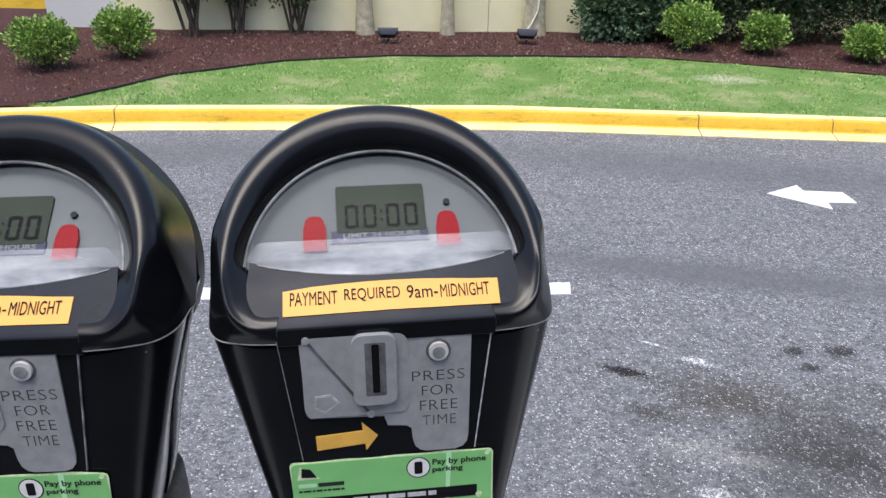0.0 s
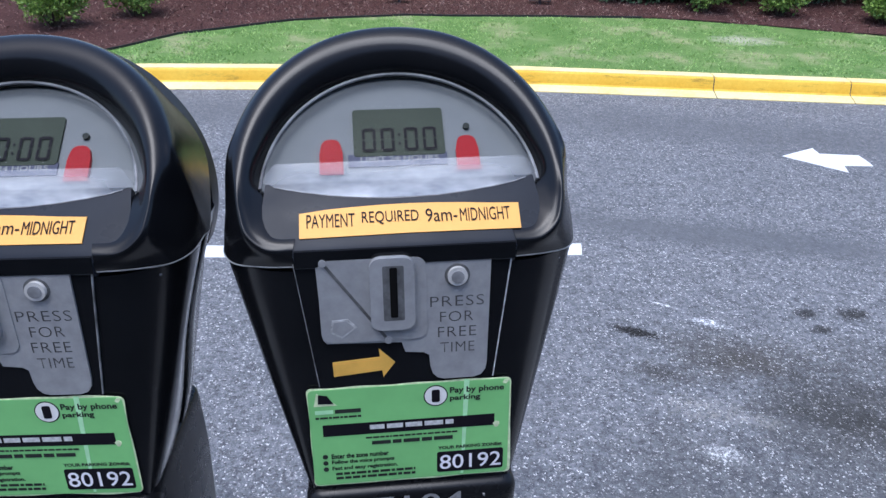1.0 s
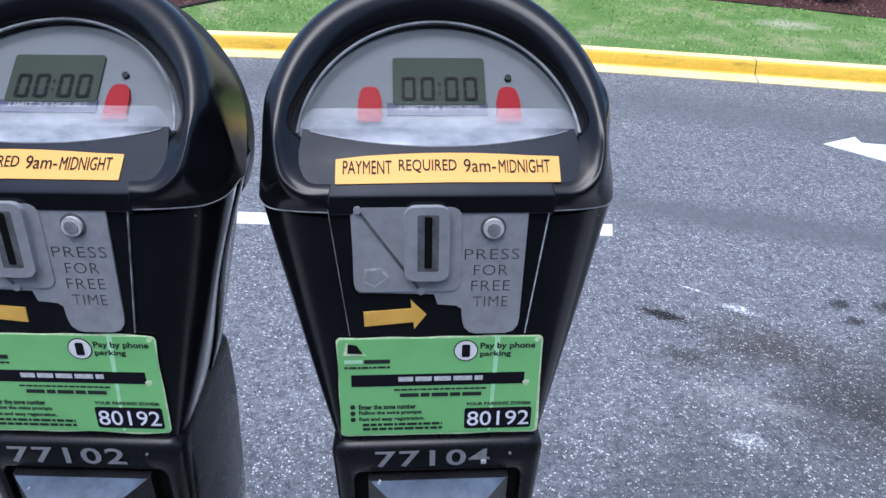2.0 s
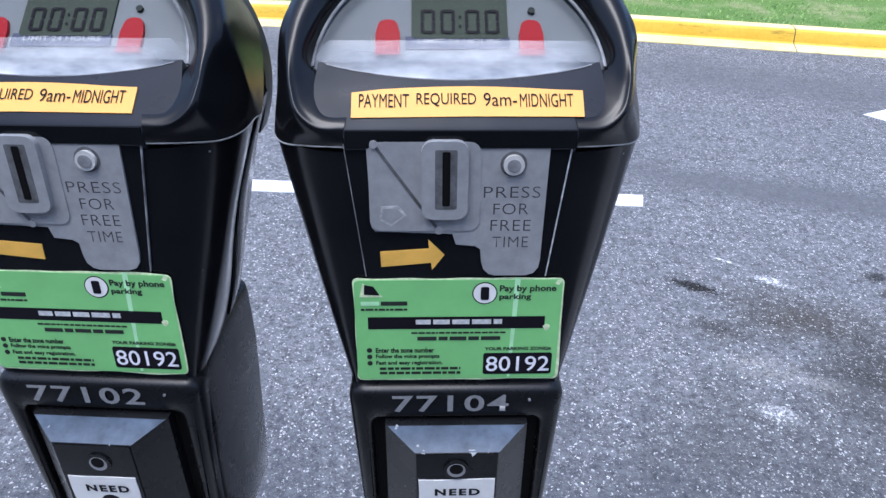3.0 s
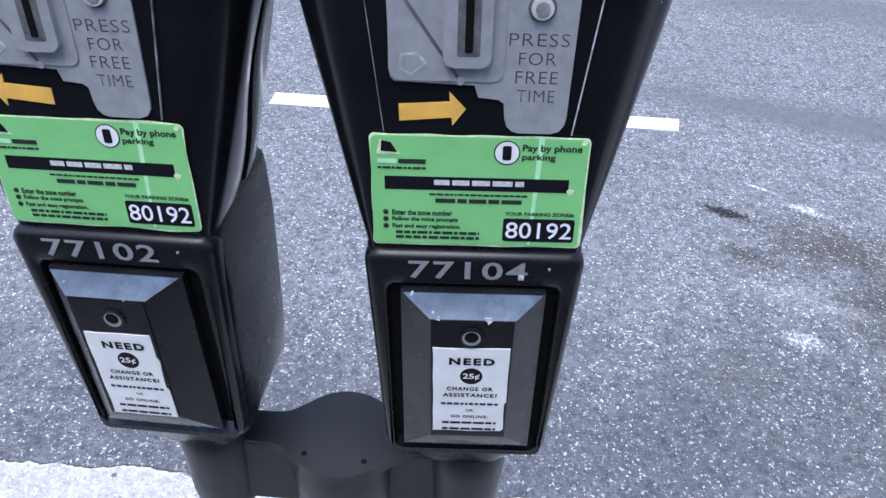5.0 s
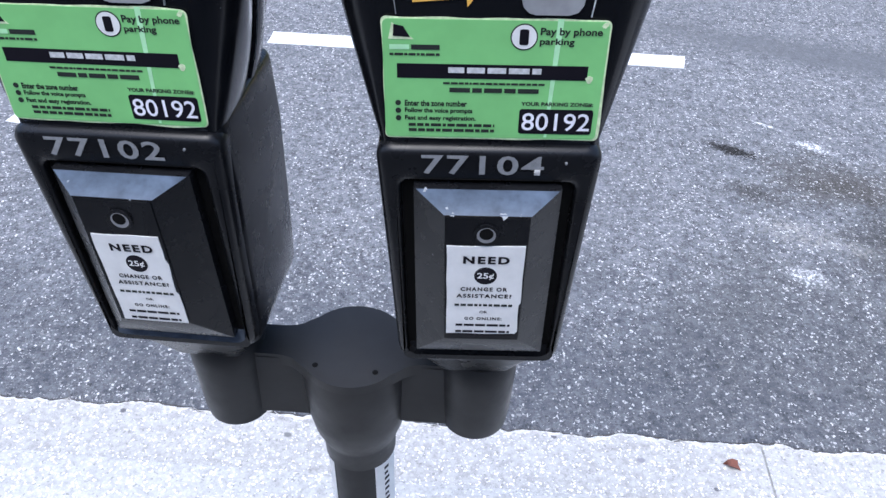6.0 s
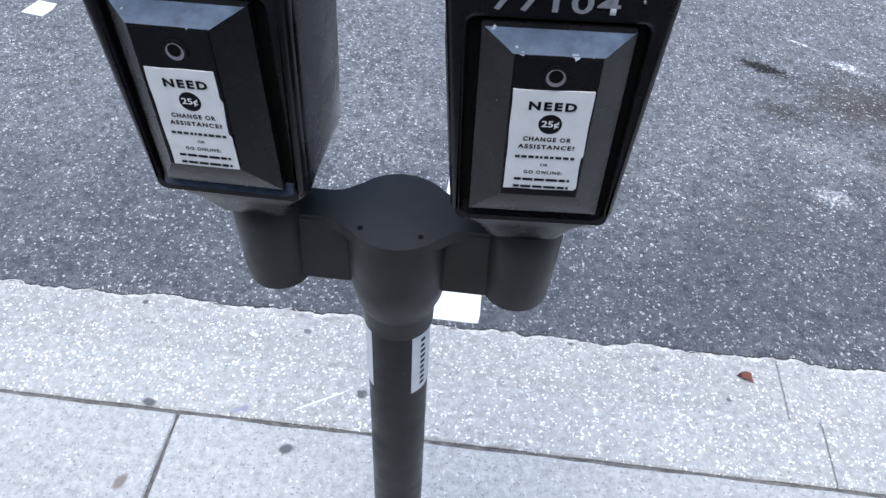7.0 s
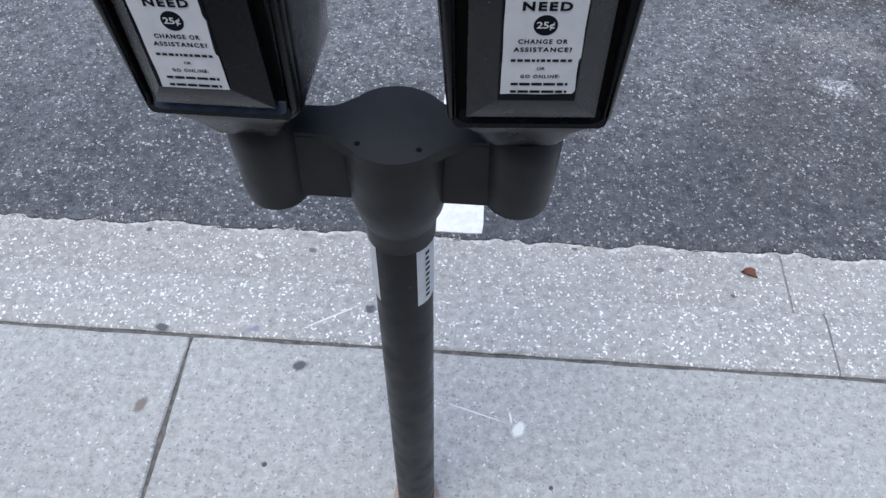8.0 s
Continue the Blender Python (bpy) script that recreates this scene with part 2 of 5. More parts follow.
M_SLOT = mat_flat("slot_dark", (0.005, 0.005, 0.005), 0.7, spec=0.08)
M_ORANGE = mat_flat("orange_sticker", (0.83, 0.42, 0.085), 0.5, var=0.05, scale=40)
M_ARROWS = mat_flat("amber_arrow", (0.74, 0.43, 0.08), 0.5, var=0.10, scale=80)
M_GREEN = mat_flat("green_sticker", (0.22, 0.545, 0.19), 0.42, var=0.10, scale=22)
M_PALEGREEN = mat_flat("pale_green_sticker", (0.46, 0.79, 0.46), 0.42, var=0.12, scale=60)
M_SCUFF = mat_flat("scuffed_sticker", (0.62, 0.72, 0.45), 0.6, var=0.25, scale=300)
M_INK = mat_flat("ink", (0.008, 0.007, 0.011), 0.5, bump=0.0, spec=0.12)
M_INKSOFT = mat_flat("ink_soft", (0.025, 0.03, 0.027), 0.5, bump=0.0, spec=0.15)
M_LABEL = mat_flat("white_label", (0.74, 0.74, 0.725), 0.5, var=0.07, scale=60)
M_NUMPRINT = mat_flat("pale_print", (0.55, 0.56, 0.56), 0.5, var=0.2, scale=400)
M_NUM = mat_flat("white_numerals", (0.27, 0.275, 0.28), 0.5, var=0.15, scale=300)
M_LILAC = mat_flat("pale_numerals", (0.80, 0.80, 0.86), 0.5)
M_ENGR = mat_flat("engraving_shade", (0.075, 0.075, 0.078), 0.6, var=0.3, scale=300)
M_FACE = mat_flat("grey_face_plate", (0.20, 0.211, 0.218), 0.6, var=0.06, scale=30, bump=0.0, spec=0.05)
M_LCD = mat_flat("lcd_glass", (0.058, 0.069, 0.053), 0.5, var=0.05, scale=30, bump=0.0, spec=0.05)
M_STRIP = mat_flat("blue_grey_strip", (0.10, 0.105, 0.15), 0.6, bump=0.0, spec=0.05)
M_RED = mat_flat("red_flag", (0.34, 0.016, 0.022), 0.5, var=0.06, spec=0.1)
def mat_bevel():
    k = Mat("window_bevel_sheen", 0.1)
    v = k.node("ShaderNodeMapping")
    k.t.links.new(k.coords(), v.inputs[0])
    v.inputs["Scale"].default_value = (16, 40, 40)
    # pale streaks in the colour stand in for sky reflected in the bevel
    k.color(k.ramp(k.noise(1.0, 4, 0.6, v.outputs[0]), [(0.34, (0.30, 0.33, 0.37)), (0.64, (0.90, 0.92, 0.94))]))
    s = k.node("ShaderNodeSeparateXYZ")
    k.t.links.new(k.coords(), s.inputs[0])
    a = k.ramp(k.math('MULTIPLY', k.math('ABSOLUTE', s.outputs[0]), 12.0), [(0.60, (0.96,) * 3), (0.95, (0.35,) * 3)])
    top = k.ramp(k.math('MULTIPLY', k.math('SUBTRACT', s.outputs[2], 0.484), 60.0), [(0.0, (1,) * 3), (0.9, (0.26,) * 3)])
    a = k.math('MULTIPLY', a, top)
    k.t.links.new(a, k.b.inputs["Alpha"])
    return k.m


M_BEVEL = mat_bevel()
def mat_kerb_paint(name, lo, hi, grime):
    """Kerb paint with faded patches, grime runs and scuffs."""
    k = Mat(name, 0.6, spec=0.3)
    c = k.ramp(k.noise(2.6, 5, 0.65), [(0.35, lo), (0.7, hi)])
    c = k.mix(0.3, c, k.ramp(k.noise(40, 4, 0.7), [(0.35, tuple(v * 0.8 for v in lo)), (0.65, hi)]))
    m = k.node("ShaderNodeMapping")
    k.t.links.new(k.coords(), m.inputs[0])
    m.inputs["Scale"].default_value = (2.2, 6, 9)
    f = k.ramp(k.noise(1.6, 6, 0.75, m.outputs[0]), [(0.56, (0, 0, 0)), (0.72, (1, 1, 1))])
    k.color(k.mix(k.math('MULTIPLY', f, grime), c, (0.20, 0.13, 0.03)))
    k.bump(k.noise(60, 4), 0.3, 0.002)
    return k.m


M_YELLOW = mat_kerb_paint("yellow_kerb_paint", (0.80, 0.46, 0.035), (0.88, 0.58, 0.07), 0.75)
# paler yellow for upward faces: wear plus sunlight put into the colour
M_YELLOWPALE = mat_kerb_paint("faded_sunlit_kerb_paint", (0.86, 0.66, 0.24), (0.90, 0.76, 0.42), 0.35)
M_WALL = mat_flat("cream_stucco", (0.90, 0.84, 0.54), 0.85, var=0.05, scale=3, bump=0.4)
M_WALLW = mat_flat("white_stucco", (0.74, 0.74, 0.70), 0.85, var=0.04, scale=3, bump=0.4)
M_BARK = mat_flat("grey_bark", (0.44, 0.40, 0.28), 0.9, var=0.35, scale=14, bump=0.8)
M_STEM = mat_flat("dark_stem_bark", (0.075, 0.06, 0.045), 0.9, var=0.4, scale=30, bump=0.6)
M_EDGING = mat_flat("black_edging", (0.025, 0.025, 0.027), 0.6)
M_LAMP = mat_flat("lamp_housing", (0.03, 0.035, 0.045), 0.4)
M_LENS = mat_flat("lamp_lens", (0.30, 0.36, 0.42), 0.15)
# for the added wall out of view
M_BACK = mat_flat("dark_blocker_grey", (0.085, 0.085, 0.09), 0.9, var=0.2, scale=2)
M_PVC = mat_flat("pale_conduit", (0.68, 0.66, 0.55), 0.5)
M_LEAFBROWN = mat_flat("dry_leaf", (0.15, 0.055, 0.035), 0.7, var=0.3, scale=100)


def mat_leaf(name, lo, hi, rough=0.45):
    k = Mat(name, rough, spec=0.4)
    g = k.node("ShaderNodeNewGeometry")
    k.color(k.ramp(g.outputs["Random Per Island"], [(0.0, lo), (1.0, hi)]))
    return k.m


M_LEAF_LIGHT = mat_leaf("light_green_leaf", (0.07, 0.17, 0.025), (0.36, 0.50, 0.11))
M_LEAF_DARK = mat_leaf("dark_green_leaf", (0.018, 0.04, 0.016), (0.085, 0.13, 0.05))
M_LEAF_GREY = mat_leaf("grey_green_needle", (0.040, 0.085, 0.040), (0.16, 0.24, 0.12), 0.6)
M_GRASS = mat_leaf("grass_blade", (0.22, 0.40, 0.09), (0.42, 0.56, 0.20), 0.7)
M_MULCHCHIP = mat_leaf("mulch_chip", (0.03, 0.012, 0.010), (0.36, 0.24, 0.20), 0.9)


def mat_turf():
    k = Mat("turf", 0.9, spec=0.2)
    c = k.ramp(k.noise(2.3, 6, 0.65), [(0.38, (0.105, 0.215, 0.045)), (0.52, (0.165, 0.275, 0.075)), (0.66, (0.38, 0.38, 0.20))])
    c = k.mix(k.math('MULTIPLY', blotch(k, 3.05, 6.0, 0.34, 0.20, -8, 0.7, 0.35, 7), 1.0), c, (0.56, 0.52, 0.40))
    k.color(k.mix(0.35, c, k.ramp(k.noise(60, 4), [(0.3, (0.06, 0.13, 0.025)), (0.7, (0.22, 0.31, 0.10))])))
    k.bump(k.noise(120, 4, 0.7), 0.8, 0.012)
    return k.m


def mat_mulch():
    k = Mat("mulch", 0.95, spec=0.2)
    k.color(k.mix(0.6, k.ramp(k.noise(1.5, 4), [(0.3, (0.055, 0.022, 0.020)), (0.7, (0.11, 0.05, 0.043))]),
                  k.ramp(k.noise(45, 5, 0.75), [(0.35, (0.02, 0.008, 0.008)), (0.62, (0.13, 0.06, 0.05)), (0.75, (0.30, 0.2, 0.17))])))
    k.bump(k.noise(50, 5, 0.75), 1.0, 0.02)
    return k.m


M_TURF, M_MULCH = mat_turf(), mat_mulch()


def mat_window():
    k = Mat("clear_window", 0.05)
    clear = k.node("ShaderNodeBsdfTransparent")
    clear.inputs[0].default_value = (0.86, 0.875, 0.87, 1)
    gloss = k.node("ShaderNodeBsdfGlossy", Roughness=0.08)
    mx = k.node("ShaderNodeMixShader")
    mx.inputs[0].default_value = 0.002
    k.t.links.new(clear.outputs[0], mx.inputs[1])
    k.t.links.new(gloss.outputs[0], mx.inputs[2])
    k.t.links.new(mx.outputs[0], k.t.nodes["Material Output"].inputs[0])
    return k.m


M_WINDOW = mat_window()

# ---- mesh helpers ----


def finish(name, bm, material, parent=None, label="", smooth=35):
    me = bpy.data.meshes.new(name)
    bmesh.ops.recalc_face_normals(bm, faces=bm.faces)
    if smooth:
        for f in bm.faces:
            f.smooth = True
    bm.to_mesh(me)
    bm.free()
    if smooth:
        me.set_sharp_from_angle(angle=radians(smooth))
    me.materials.append(material)
    ob = new(name, me)
    if parent is not None:
        ob.parent = parent
    if label:
        ob["label"] = label
    return ob


def part(name, bm, material, parent, label="", smooth=35):
    return finish(name, bm, material, parent, label, smooth)


def thing(name, m, label, category, group="", kind=""):
    e = new(name)
    e.empty_display_size = 0.05
    e.matrix_world = m
    return tagged(e, label, category, group, kind)


def bevel(bm, width, segments=2, angle=30):
    edges = [e for e in bm.edges if len(e.link_faces) == 2 and e.calc_face_angle(0) > radians(angle)]
    bmesh.ops.bevel(bm, geom=edges, offset=width, segments=segments, affect='EDGES', profile=0.5, clamp_overlap=True)
    return bm


def loft(sections, cap=True):
    """A skin over closed sections with the same number of points."""
    bm = bmesh.new()
    rings = [[bm.verts.new(p) for p in s] for s in sections]
    n = len(rings[0])
    for a, b in zip(rings, rings[1:]):
        for i in range(n):
            bm.faces.new((a[i], a[(i + 1) % n], b[(i + 1) % n], b[i]))
    if cap:
        bm.faces.new(rings[0][::-1])
        bm.faces.new(rings[-1])
    return bm


def box(x0, x1, y0, y1, z0, z1, r=0.0):
    bm = loft([[(x0, y0, z), (x1, y0, z), (x1, y1, z), (x0, y1, z)] for z in (z0, z1)])
    return bevel(bm, r) if r else bm


def lathe(profile, cx=0.0, cy=0.0, n=40):
    """Turned round the vertical through (cx, cy); profile: (radius, z) from below."""
    return loft([[(cx + r * math.cos(2 * math.pi * i / n), cy + r * math.sin(2 * math.pi * i / n), z) for i in range(n)] for r, z in profile])


def slab(outline, m, n0, n1, r=0.0):
    """A flat plate: an outline in the u, v plane of the frame m, from n0 to n1 along its normal."""
    bm = loft([[m @ Vector((u, v, n)) for u, v in outline] for n in (n0, n1)])
    return bevel(bm, r, 1) if r else bm


def rrect(u0, u1, v0, v1, r, n=4):
    pts = []
    for cx, cy, a0 in ((u1 - r, v0 + r, -90), (u1 - r, v1 - r, 0), (u0 + r, v1 - r, 90), (u0 + r, v0 + r, 180)):
        for i in range(n + 1):
            a = radians(a0 + 90 * i / n)
            pts.append((cx + r * math.cos(a), cy + r * math.sin(a)))
    return pts


def disc(cu, cv, r, n=24):
    return [(cu + r * math.cos(2 * math.pi * i / n), cv + r * math.sin(2 * math.pi * i / n)) for i in range(n)]


def sweep(path, section, cap=True):
    """A section (list of (a, b)) carried along a path of (point, axis_a, axis_b)."""
    return loft([[p + a * u + b * v for u, v in section] for p, a, b in path], cap)


def spline(pts, n):
    """A smooth curve through the points: n steps between each two of them."""
    out, last = [], len(pts) - 1
    for i in range(last):
        a, b, c, d = pts[max(0, i - 1)], pts[i], pts[i + 1], pts[min(last, i + 2)]
        for k in range(n):
            t = k / n
            out.append(0.5 * (2 * b + (c - a) * t + (2 * a - 5 * b + 4 * c - d) * t * t + (3 * b - a - 3 * c + d) * t ** 3))
    return out + [pts[last].copy()]


def words(name, body, m, u0, u1, v0, v1, material, parent, raise_=0.0004, label="", weight=0.0, spacing=1.0):
    """Lettering in the built-in font, fitted to a rectangle of the frame m."""
    cu = bpy.data.curves.new("text", 'FONT')
    cu.body = body
    cu.resolution_u = 3
    cu.offset = weight
    cu.space_character = spacing
    tmp = new("text", cu)
    dg = bpy.context.evaluated_depsgraph_get()
    me = bpy.data.meshes.new_from_object(tmp.evaluated_get(dg))
    bpy.data.objects.remove(tmp)
    bpy.data.curves.remove(cu)
    xs = [v.co.x for v in me.vertices]
    ys = [v.co.y for v in me.vertices]
    sx, sy = (u1 - u0) / (max(xs) - min(xs)), (v1 - v0) / (max(ys) - min(ys))
    x0, y0 = min(xs), min(ys)
    for v in me.vertices:
        v.co = m @ Vector((u0 + (v.co.x - x0) * sx, v0 + (v.co.y - y0) * sy, raise_))
    me.materials.clear()
    me.materials.append(material)
    me.name = name
    ob = new(name, me)
    ob.parent = parent
    if label:
        ob["label"] = label
    return ob


def bars(name, rows, m, material, parent, raise_=0.0004):
    """Plain bars for writing that is not spelled out: rows of (u0, u1, v0, v1)."""
    bm = bmesh.new()
    for u0, u1, v0, v1 in rows:
        bm.faces.new([bm.verts.new(m @ Vector((u, v, raise_))) for u, v in ((u0, v0), (u1, v0), (u1, v1), (u0, v1))])
    return part(name, bm, material, parent, smooth=0)


def word_bars(u0, u1, v0, v1, seed, lo=0.25, hi=0.9):
    """Bars of uneven length in one row, like words."""
    rng = random.Random(seed)
    h, u, out = v1 - v0, u0, []
    while u < u1:
        w = h * rng.uniform(lo, hi) * 4
        out.append((u, min(u1, u + w), v0, v1))
        u += w + h * 0.45
    return out


# ---- ground, road and kerbs ----
ROAD = -0.125


def kerb_y(x):
    """The road's far edge, straight in the middle and turning towards the near side at both ends."""
    def turn(d, slope):
        return slope * 0.5 * (d + math.sqrt(d * d + 0.04))
    return 4.994 - turn(x - 0.95, 0.123) - turn(-x - 1.7, 0.10)


def build_ground():
    # one sheet of asphalt with a ragged near edge, out to the horizon
    rng = random.Random(3)
    bm = bmesh.new()
    xs = [-600, -60, -12, -4] + [-3 + 0.02 * i for i in range(301)] + [4, 12, 60, 600]
    def edge(x):
        if abs(x) > 3.2:
            return 0.665
        return 0.662 + 0.012 * x + 0.016 * noise.noise(Vector((x * 7, 0, 2))) + 0.012 * noise.noise(Vector((x * 27, 3, 0))) + 0.006 * noise.noise(Vector((x * 70, 3, 0)))
    rows = []
    for x in xs:
        y0 = edge(x)
        col = [bm.verts.new((x, y0 + 0.004, ROAD - 0.012)), bm.verts.new((x, y0, ROAD - 0.004)), bm.verts.new((x, y0 + 0.012, ROAD))]
        col += [bm.verts.new((x, y, ROAD)) for y in (1.2, 3, 6, 20, 100, 600)]
        rows.append(col)
    for a, b in zip(rows, rows[1:]):
        for i in range(len(a) - 1):
            bm.faces.new((a[i], b[i], b[i + 1], a[i + 1]))
    road = finish("road", bm, M_ASPHALT, smooth=50)
    bm = bmesh.new()
    rows = [(bm.verts.new((x, edge(x) - 0.004 - 0.005 * noise.noise(Vector((x * 50, 1, 1))), ROAD - 0.0065)), bm.verts.new((x, edge(x) + 0.005, ROAD - 0.0065))) for x in xs[4:-4]]
    for a, b in zip(rows, rows[1:]):
        bm.faces.new((a[0], b[0], b[1], a[1]))
    part("edge_crack", bm, M_CRACK, road, smooth=0)
    bm = bmesh.new()
    rows = []
    for x in [-2.5 + 0.008 * i for i in range(560)]:
        e = edge(x)
        w = max(0.001, 0.007 + 0.013 * noise.noise(Vector((x * 16, 4, 1))) + 0.007 * noise.noise(Vector((x * 75, 4, 1))))
        lift = 0.0022 * noise.noise(Vector((x * 60, 9, 1)))
        rows.append([bm.verts.new((x, e - 0.002 - w * f, ROAD - d)) for f, d in ((1.0, 0.0085), (0.6, 0.0050 - lift), (0.15, 0.0046 - lift), (0.0, 0.0090))])
    for a, b in zip(rows, rows[1:]):
        for q in range(3):
            bm.faces.new((a[q], b[q], b[q + 1], a[q + 1]))
    part("spalled_edge", bm, M_SPALL, road, "pale spalled concrete along the asphalt edge", smooth=0)
    tagged(road, "worn grey asphalt road with pale aggregate and oil stains", "road", kind="structure")
    bm = bmesh.new()
    bm.faces.new([bm.verts.new(p) for p in ((-600, -600, -0.16), (600, -600, -0.16), (600, 600, -0.16), (-600, 600, -0.16))])
    g = finish("ground", bm, M_JOINT, smooth=0)
    tagged(g, "bare ground under the paving", "ground", kind="structure")


def build_pavement():
    pav = new("pavement")
    tagged(pav, "pale concrete pavement slabs with dirty joints", "pavement", kind="structure")
    cuts = [-8.0, -4.2, -2.3, -0.466, 1.38, 3.2, 5.0, 8.0]
    for a, b in zip(cuts, cuts[1:]):
        for y0, y1 in ((-0.95, 0.2825),):
            def edge(x, y, nx, ny):
                w = 0.0032 + 0.0030 * noise.noise(Vector((x * 9, y * 9, 2))) + 0.0022 * noise.noise(Vector((x * 34, y * 34, 5)))
                return x - nx * w, y - ny * w
            nx = max(8, int((b - a) / 0.03))
            ring = [(a + 0.004, y0 + 0.004)] + [edge(a + (b - a) * i / nx, y0, 0, -1) for i in range(1, nx)] + [(b - 0.004, y0 + 0.004)] + [edge(b, y0 + (y1 - y0) * i / 60, 1, 0) for i in range(1, 60)]
            ring += [(b - 0.004, y1 - 0.004)] + [edge(b - (b - a) * i / nx, y1, 0, 1) for i in range(1, nx)] + [(a + 0.004, y1 - 0.004)] + [edge(a, y1 - (y1 - y0) * i / 60, -1, 0) for i in range(1, 60)]
            mx, my = (a + b) / 2, (y0 + y1) / 2
            inner = [(x + math.copysign(0.003, mx - x), y + math.copysign(0.003, my - y)) for x, y in ring]
            part("slab", loft([[(x, y, -0.12) for x, y in ring], [(x, y, -0.003) for x, y in ring], [(x, y, 0.0) for x, y in inner]]), M_SLAB, pav)
    part("joint_fill", box(-8, 8, -0.95, 0.286, -0.13, -0.005), M_JOINT, pav)
    # added dark ground out of view, so the black fronts reflect little light
    bm = bmesh.new()
    rows = [[bm.verts.new((x, y, -0.03 + 0.02 * noise.noise(Vector((x, y, 3))))) for y in (-0.95, -1.5, -2, -2.7, -3.4)] for x in range(-30, 31, 2)]
    for a, b in zip(rows, rows[1:]):
        for q in range(4):
            bm.faces.new((a[q], b[q], b[q + 1], a[q + 1]))
    tagged(finish("unseen_dark_bed", bm, M_DARKBED, smooth=180), "unseen dark ground added behind the pavement to keep reflections dark", "flower bed", kind="structure")
    kerb = new("kerb")
    tagged(kerb, "exposed-aggregate concrete kerb along the pavement", "kerb", kind="structure")
    cuts = [-8.0, -5.2, -2.25, 0.782, 3.8, 6.0, 8.0]
    prof = [(0.288, -0.14), (0.288, -0.004), (0.292, 0.0), (0.412, 0.0), (0.426, -0.004), (0.434, -0.016), (0.442, -0.118), (0.442, -0.14)]
    for a, b in zip(cuts, cuts[1:]):
        n = 60
        bm = loft([[(a + 0.002 + (b - a - 0.004) * i / n, y + 0.0025 * noise.noise(Vector((a * 3 + i * 1.7, y * 9, 0))), z) for y, z in prof] for i in range(n + 1)])
        part("kerb_stone", bm, M_KERB, kerb)
    for x in cuts[1:-1]:
        part("joint_fill", loft([[(xx, y, z) for y, z in ((0.290, -0.13), (0.290, -0.0030), (0.410, -0.0030), (0.423, -0.007), (0.431, -0.019), (0.438, -0.12))] for xx in (x - 0.006, x + 0.006)]), M_KERBJOINT, kerb)
    gut = new("gutter")
    tagged(gut, "rough exposed-aggregate concrete gutter beside the asphalt", "gutter", kind="structure")
    for a, b in zip(cuts, cuts[1:]):
        bm = loft([[(x, y, z) for y, z in ((0.44, -0.15), (0.44, -0.122), (0.48, -0.130), (0.72, -0.134), (0.72, -0.15))] for x in (a + 0.0065, b + 0.0015)])
        part("gutter_pan", bm, M_GUTTER, gut)
    for x in cuts[1:-1]:
        part("joint_fill", loft([[(xx + 0.004, y, z) for y, z in ((0.445, -0.149), (0.445, -0.126), (0.48, -0.1325), (0.715, -0.1365), (0.715, -0.149))] for xx in (x - 0.006, x + 0.006)]), M_KERBJOINT, gut)


def flat_mark(name, outline, label, category="road marking"):
    bm = bmesh.new()
    bot = [bm.verts.new((x, y, ROAD)) for x, y in outline]
    top = [bm.verts.new((x, y, ROAD + 0.003)) for x, y in outline]
    bm.faces.new(top)
    for i in range(len(bot)):
        j = (i + 1) % len(bot)
        bm.faces.new((bot[i], bot[j], top[j], top[i]))
    return tagged(finish(name, bm, M_WHITE, smooth=0), label, category, kind="structure")


def ragged(outline, step=0.03, amp=0.003, seed=0):
    out = []
    for (x0, y0), (x1, y1) in zip(outline, outline[1:] + outline[:1]):
        n = max(1, int(math.hypot(x1 - x0, y1 - y0) / step))
        for i in range(n):
            x, y = x0 + (x1 - x0) * i / n, y0 + (y1 - y0) * i / n
            out.append((x + amp * noise.noise(Vector((x * 40, y * 40, seed))), y + amp * noise.noise(Vector((x * 40, y * 40, seed + 9)))))
    return out


def build_markings():
    flat_mark("stall_line", ragged([(-0.028, 0.672), (0.092, 0.672), (0.086, 2.508), (-0.034, 2.508)], seed=1), "white painted stall line ending at the gutter")
    flat_mark("stall_cap", ragged([(-0.82, 2.512), (0.905, 2.50), (0.925, 2.605), (-0.82, 2.617)], seed=2), "white painted bar across the end of the stall line")
    flat_mark("lane_arrow", ragged([(2.354, 3.68), (2.60, 3.809), (2.597, 3.715), (2.823, 3.686), (2.816, 3.518), (2.645, 3.528), (2.62, 3.427)], seed=3),
              "white painted lane arrow on the asphalt")
    flat_mark("paint_patch", ragged([(-1.58, 1.80), (-1.50, 1.79), (-1.48, 1.87), (-1.56, 1.885)], seed=4, amp=0.012), "small worn patch of white road paint")


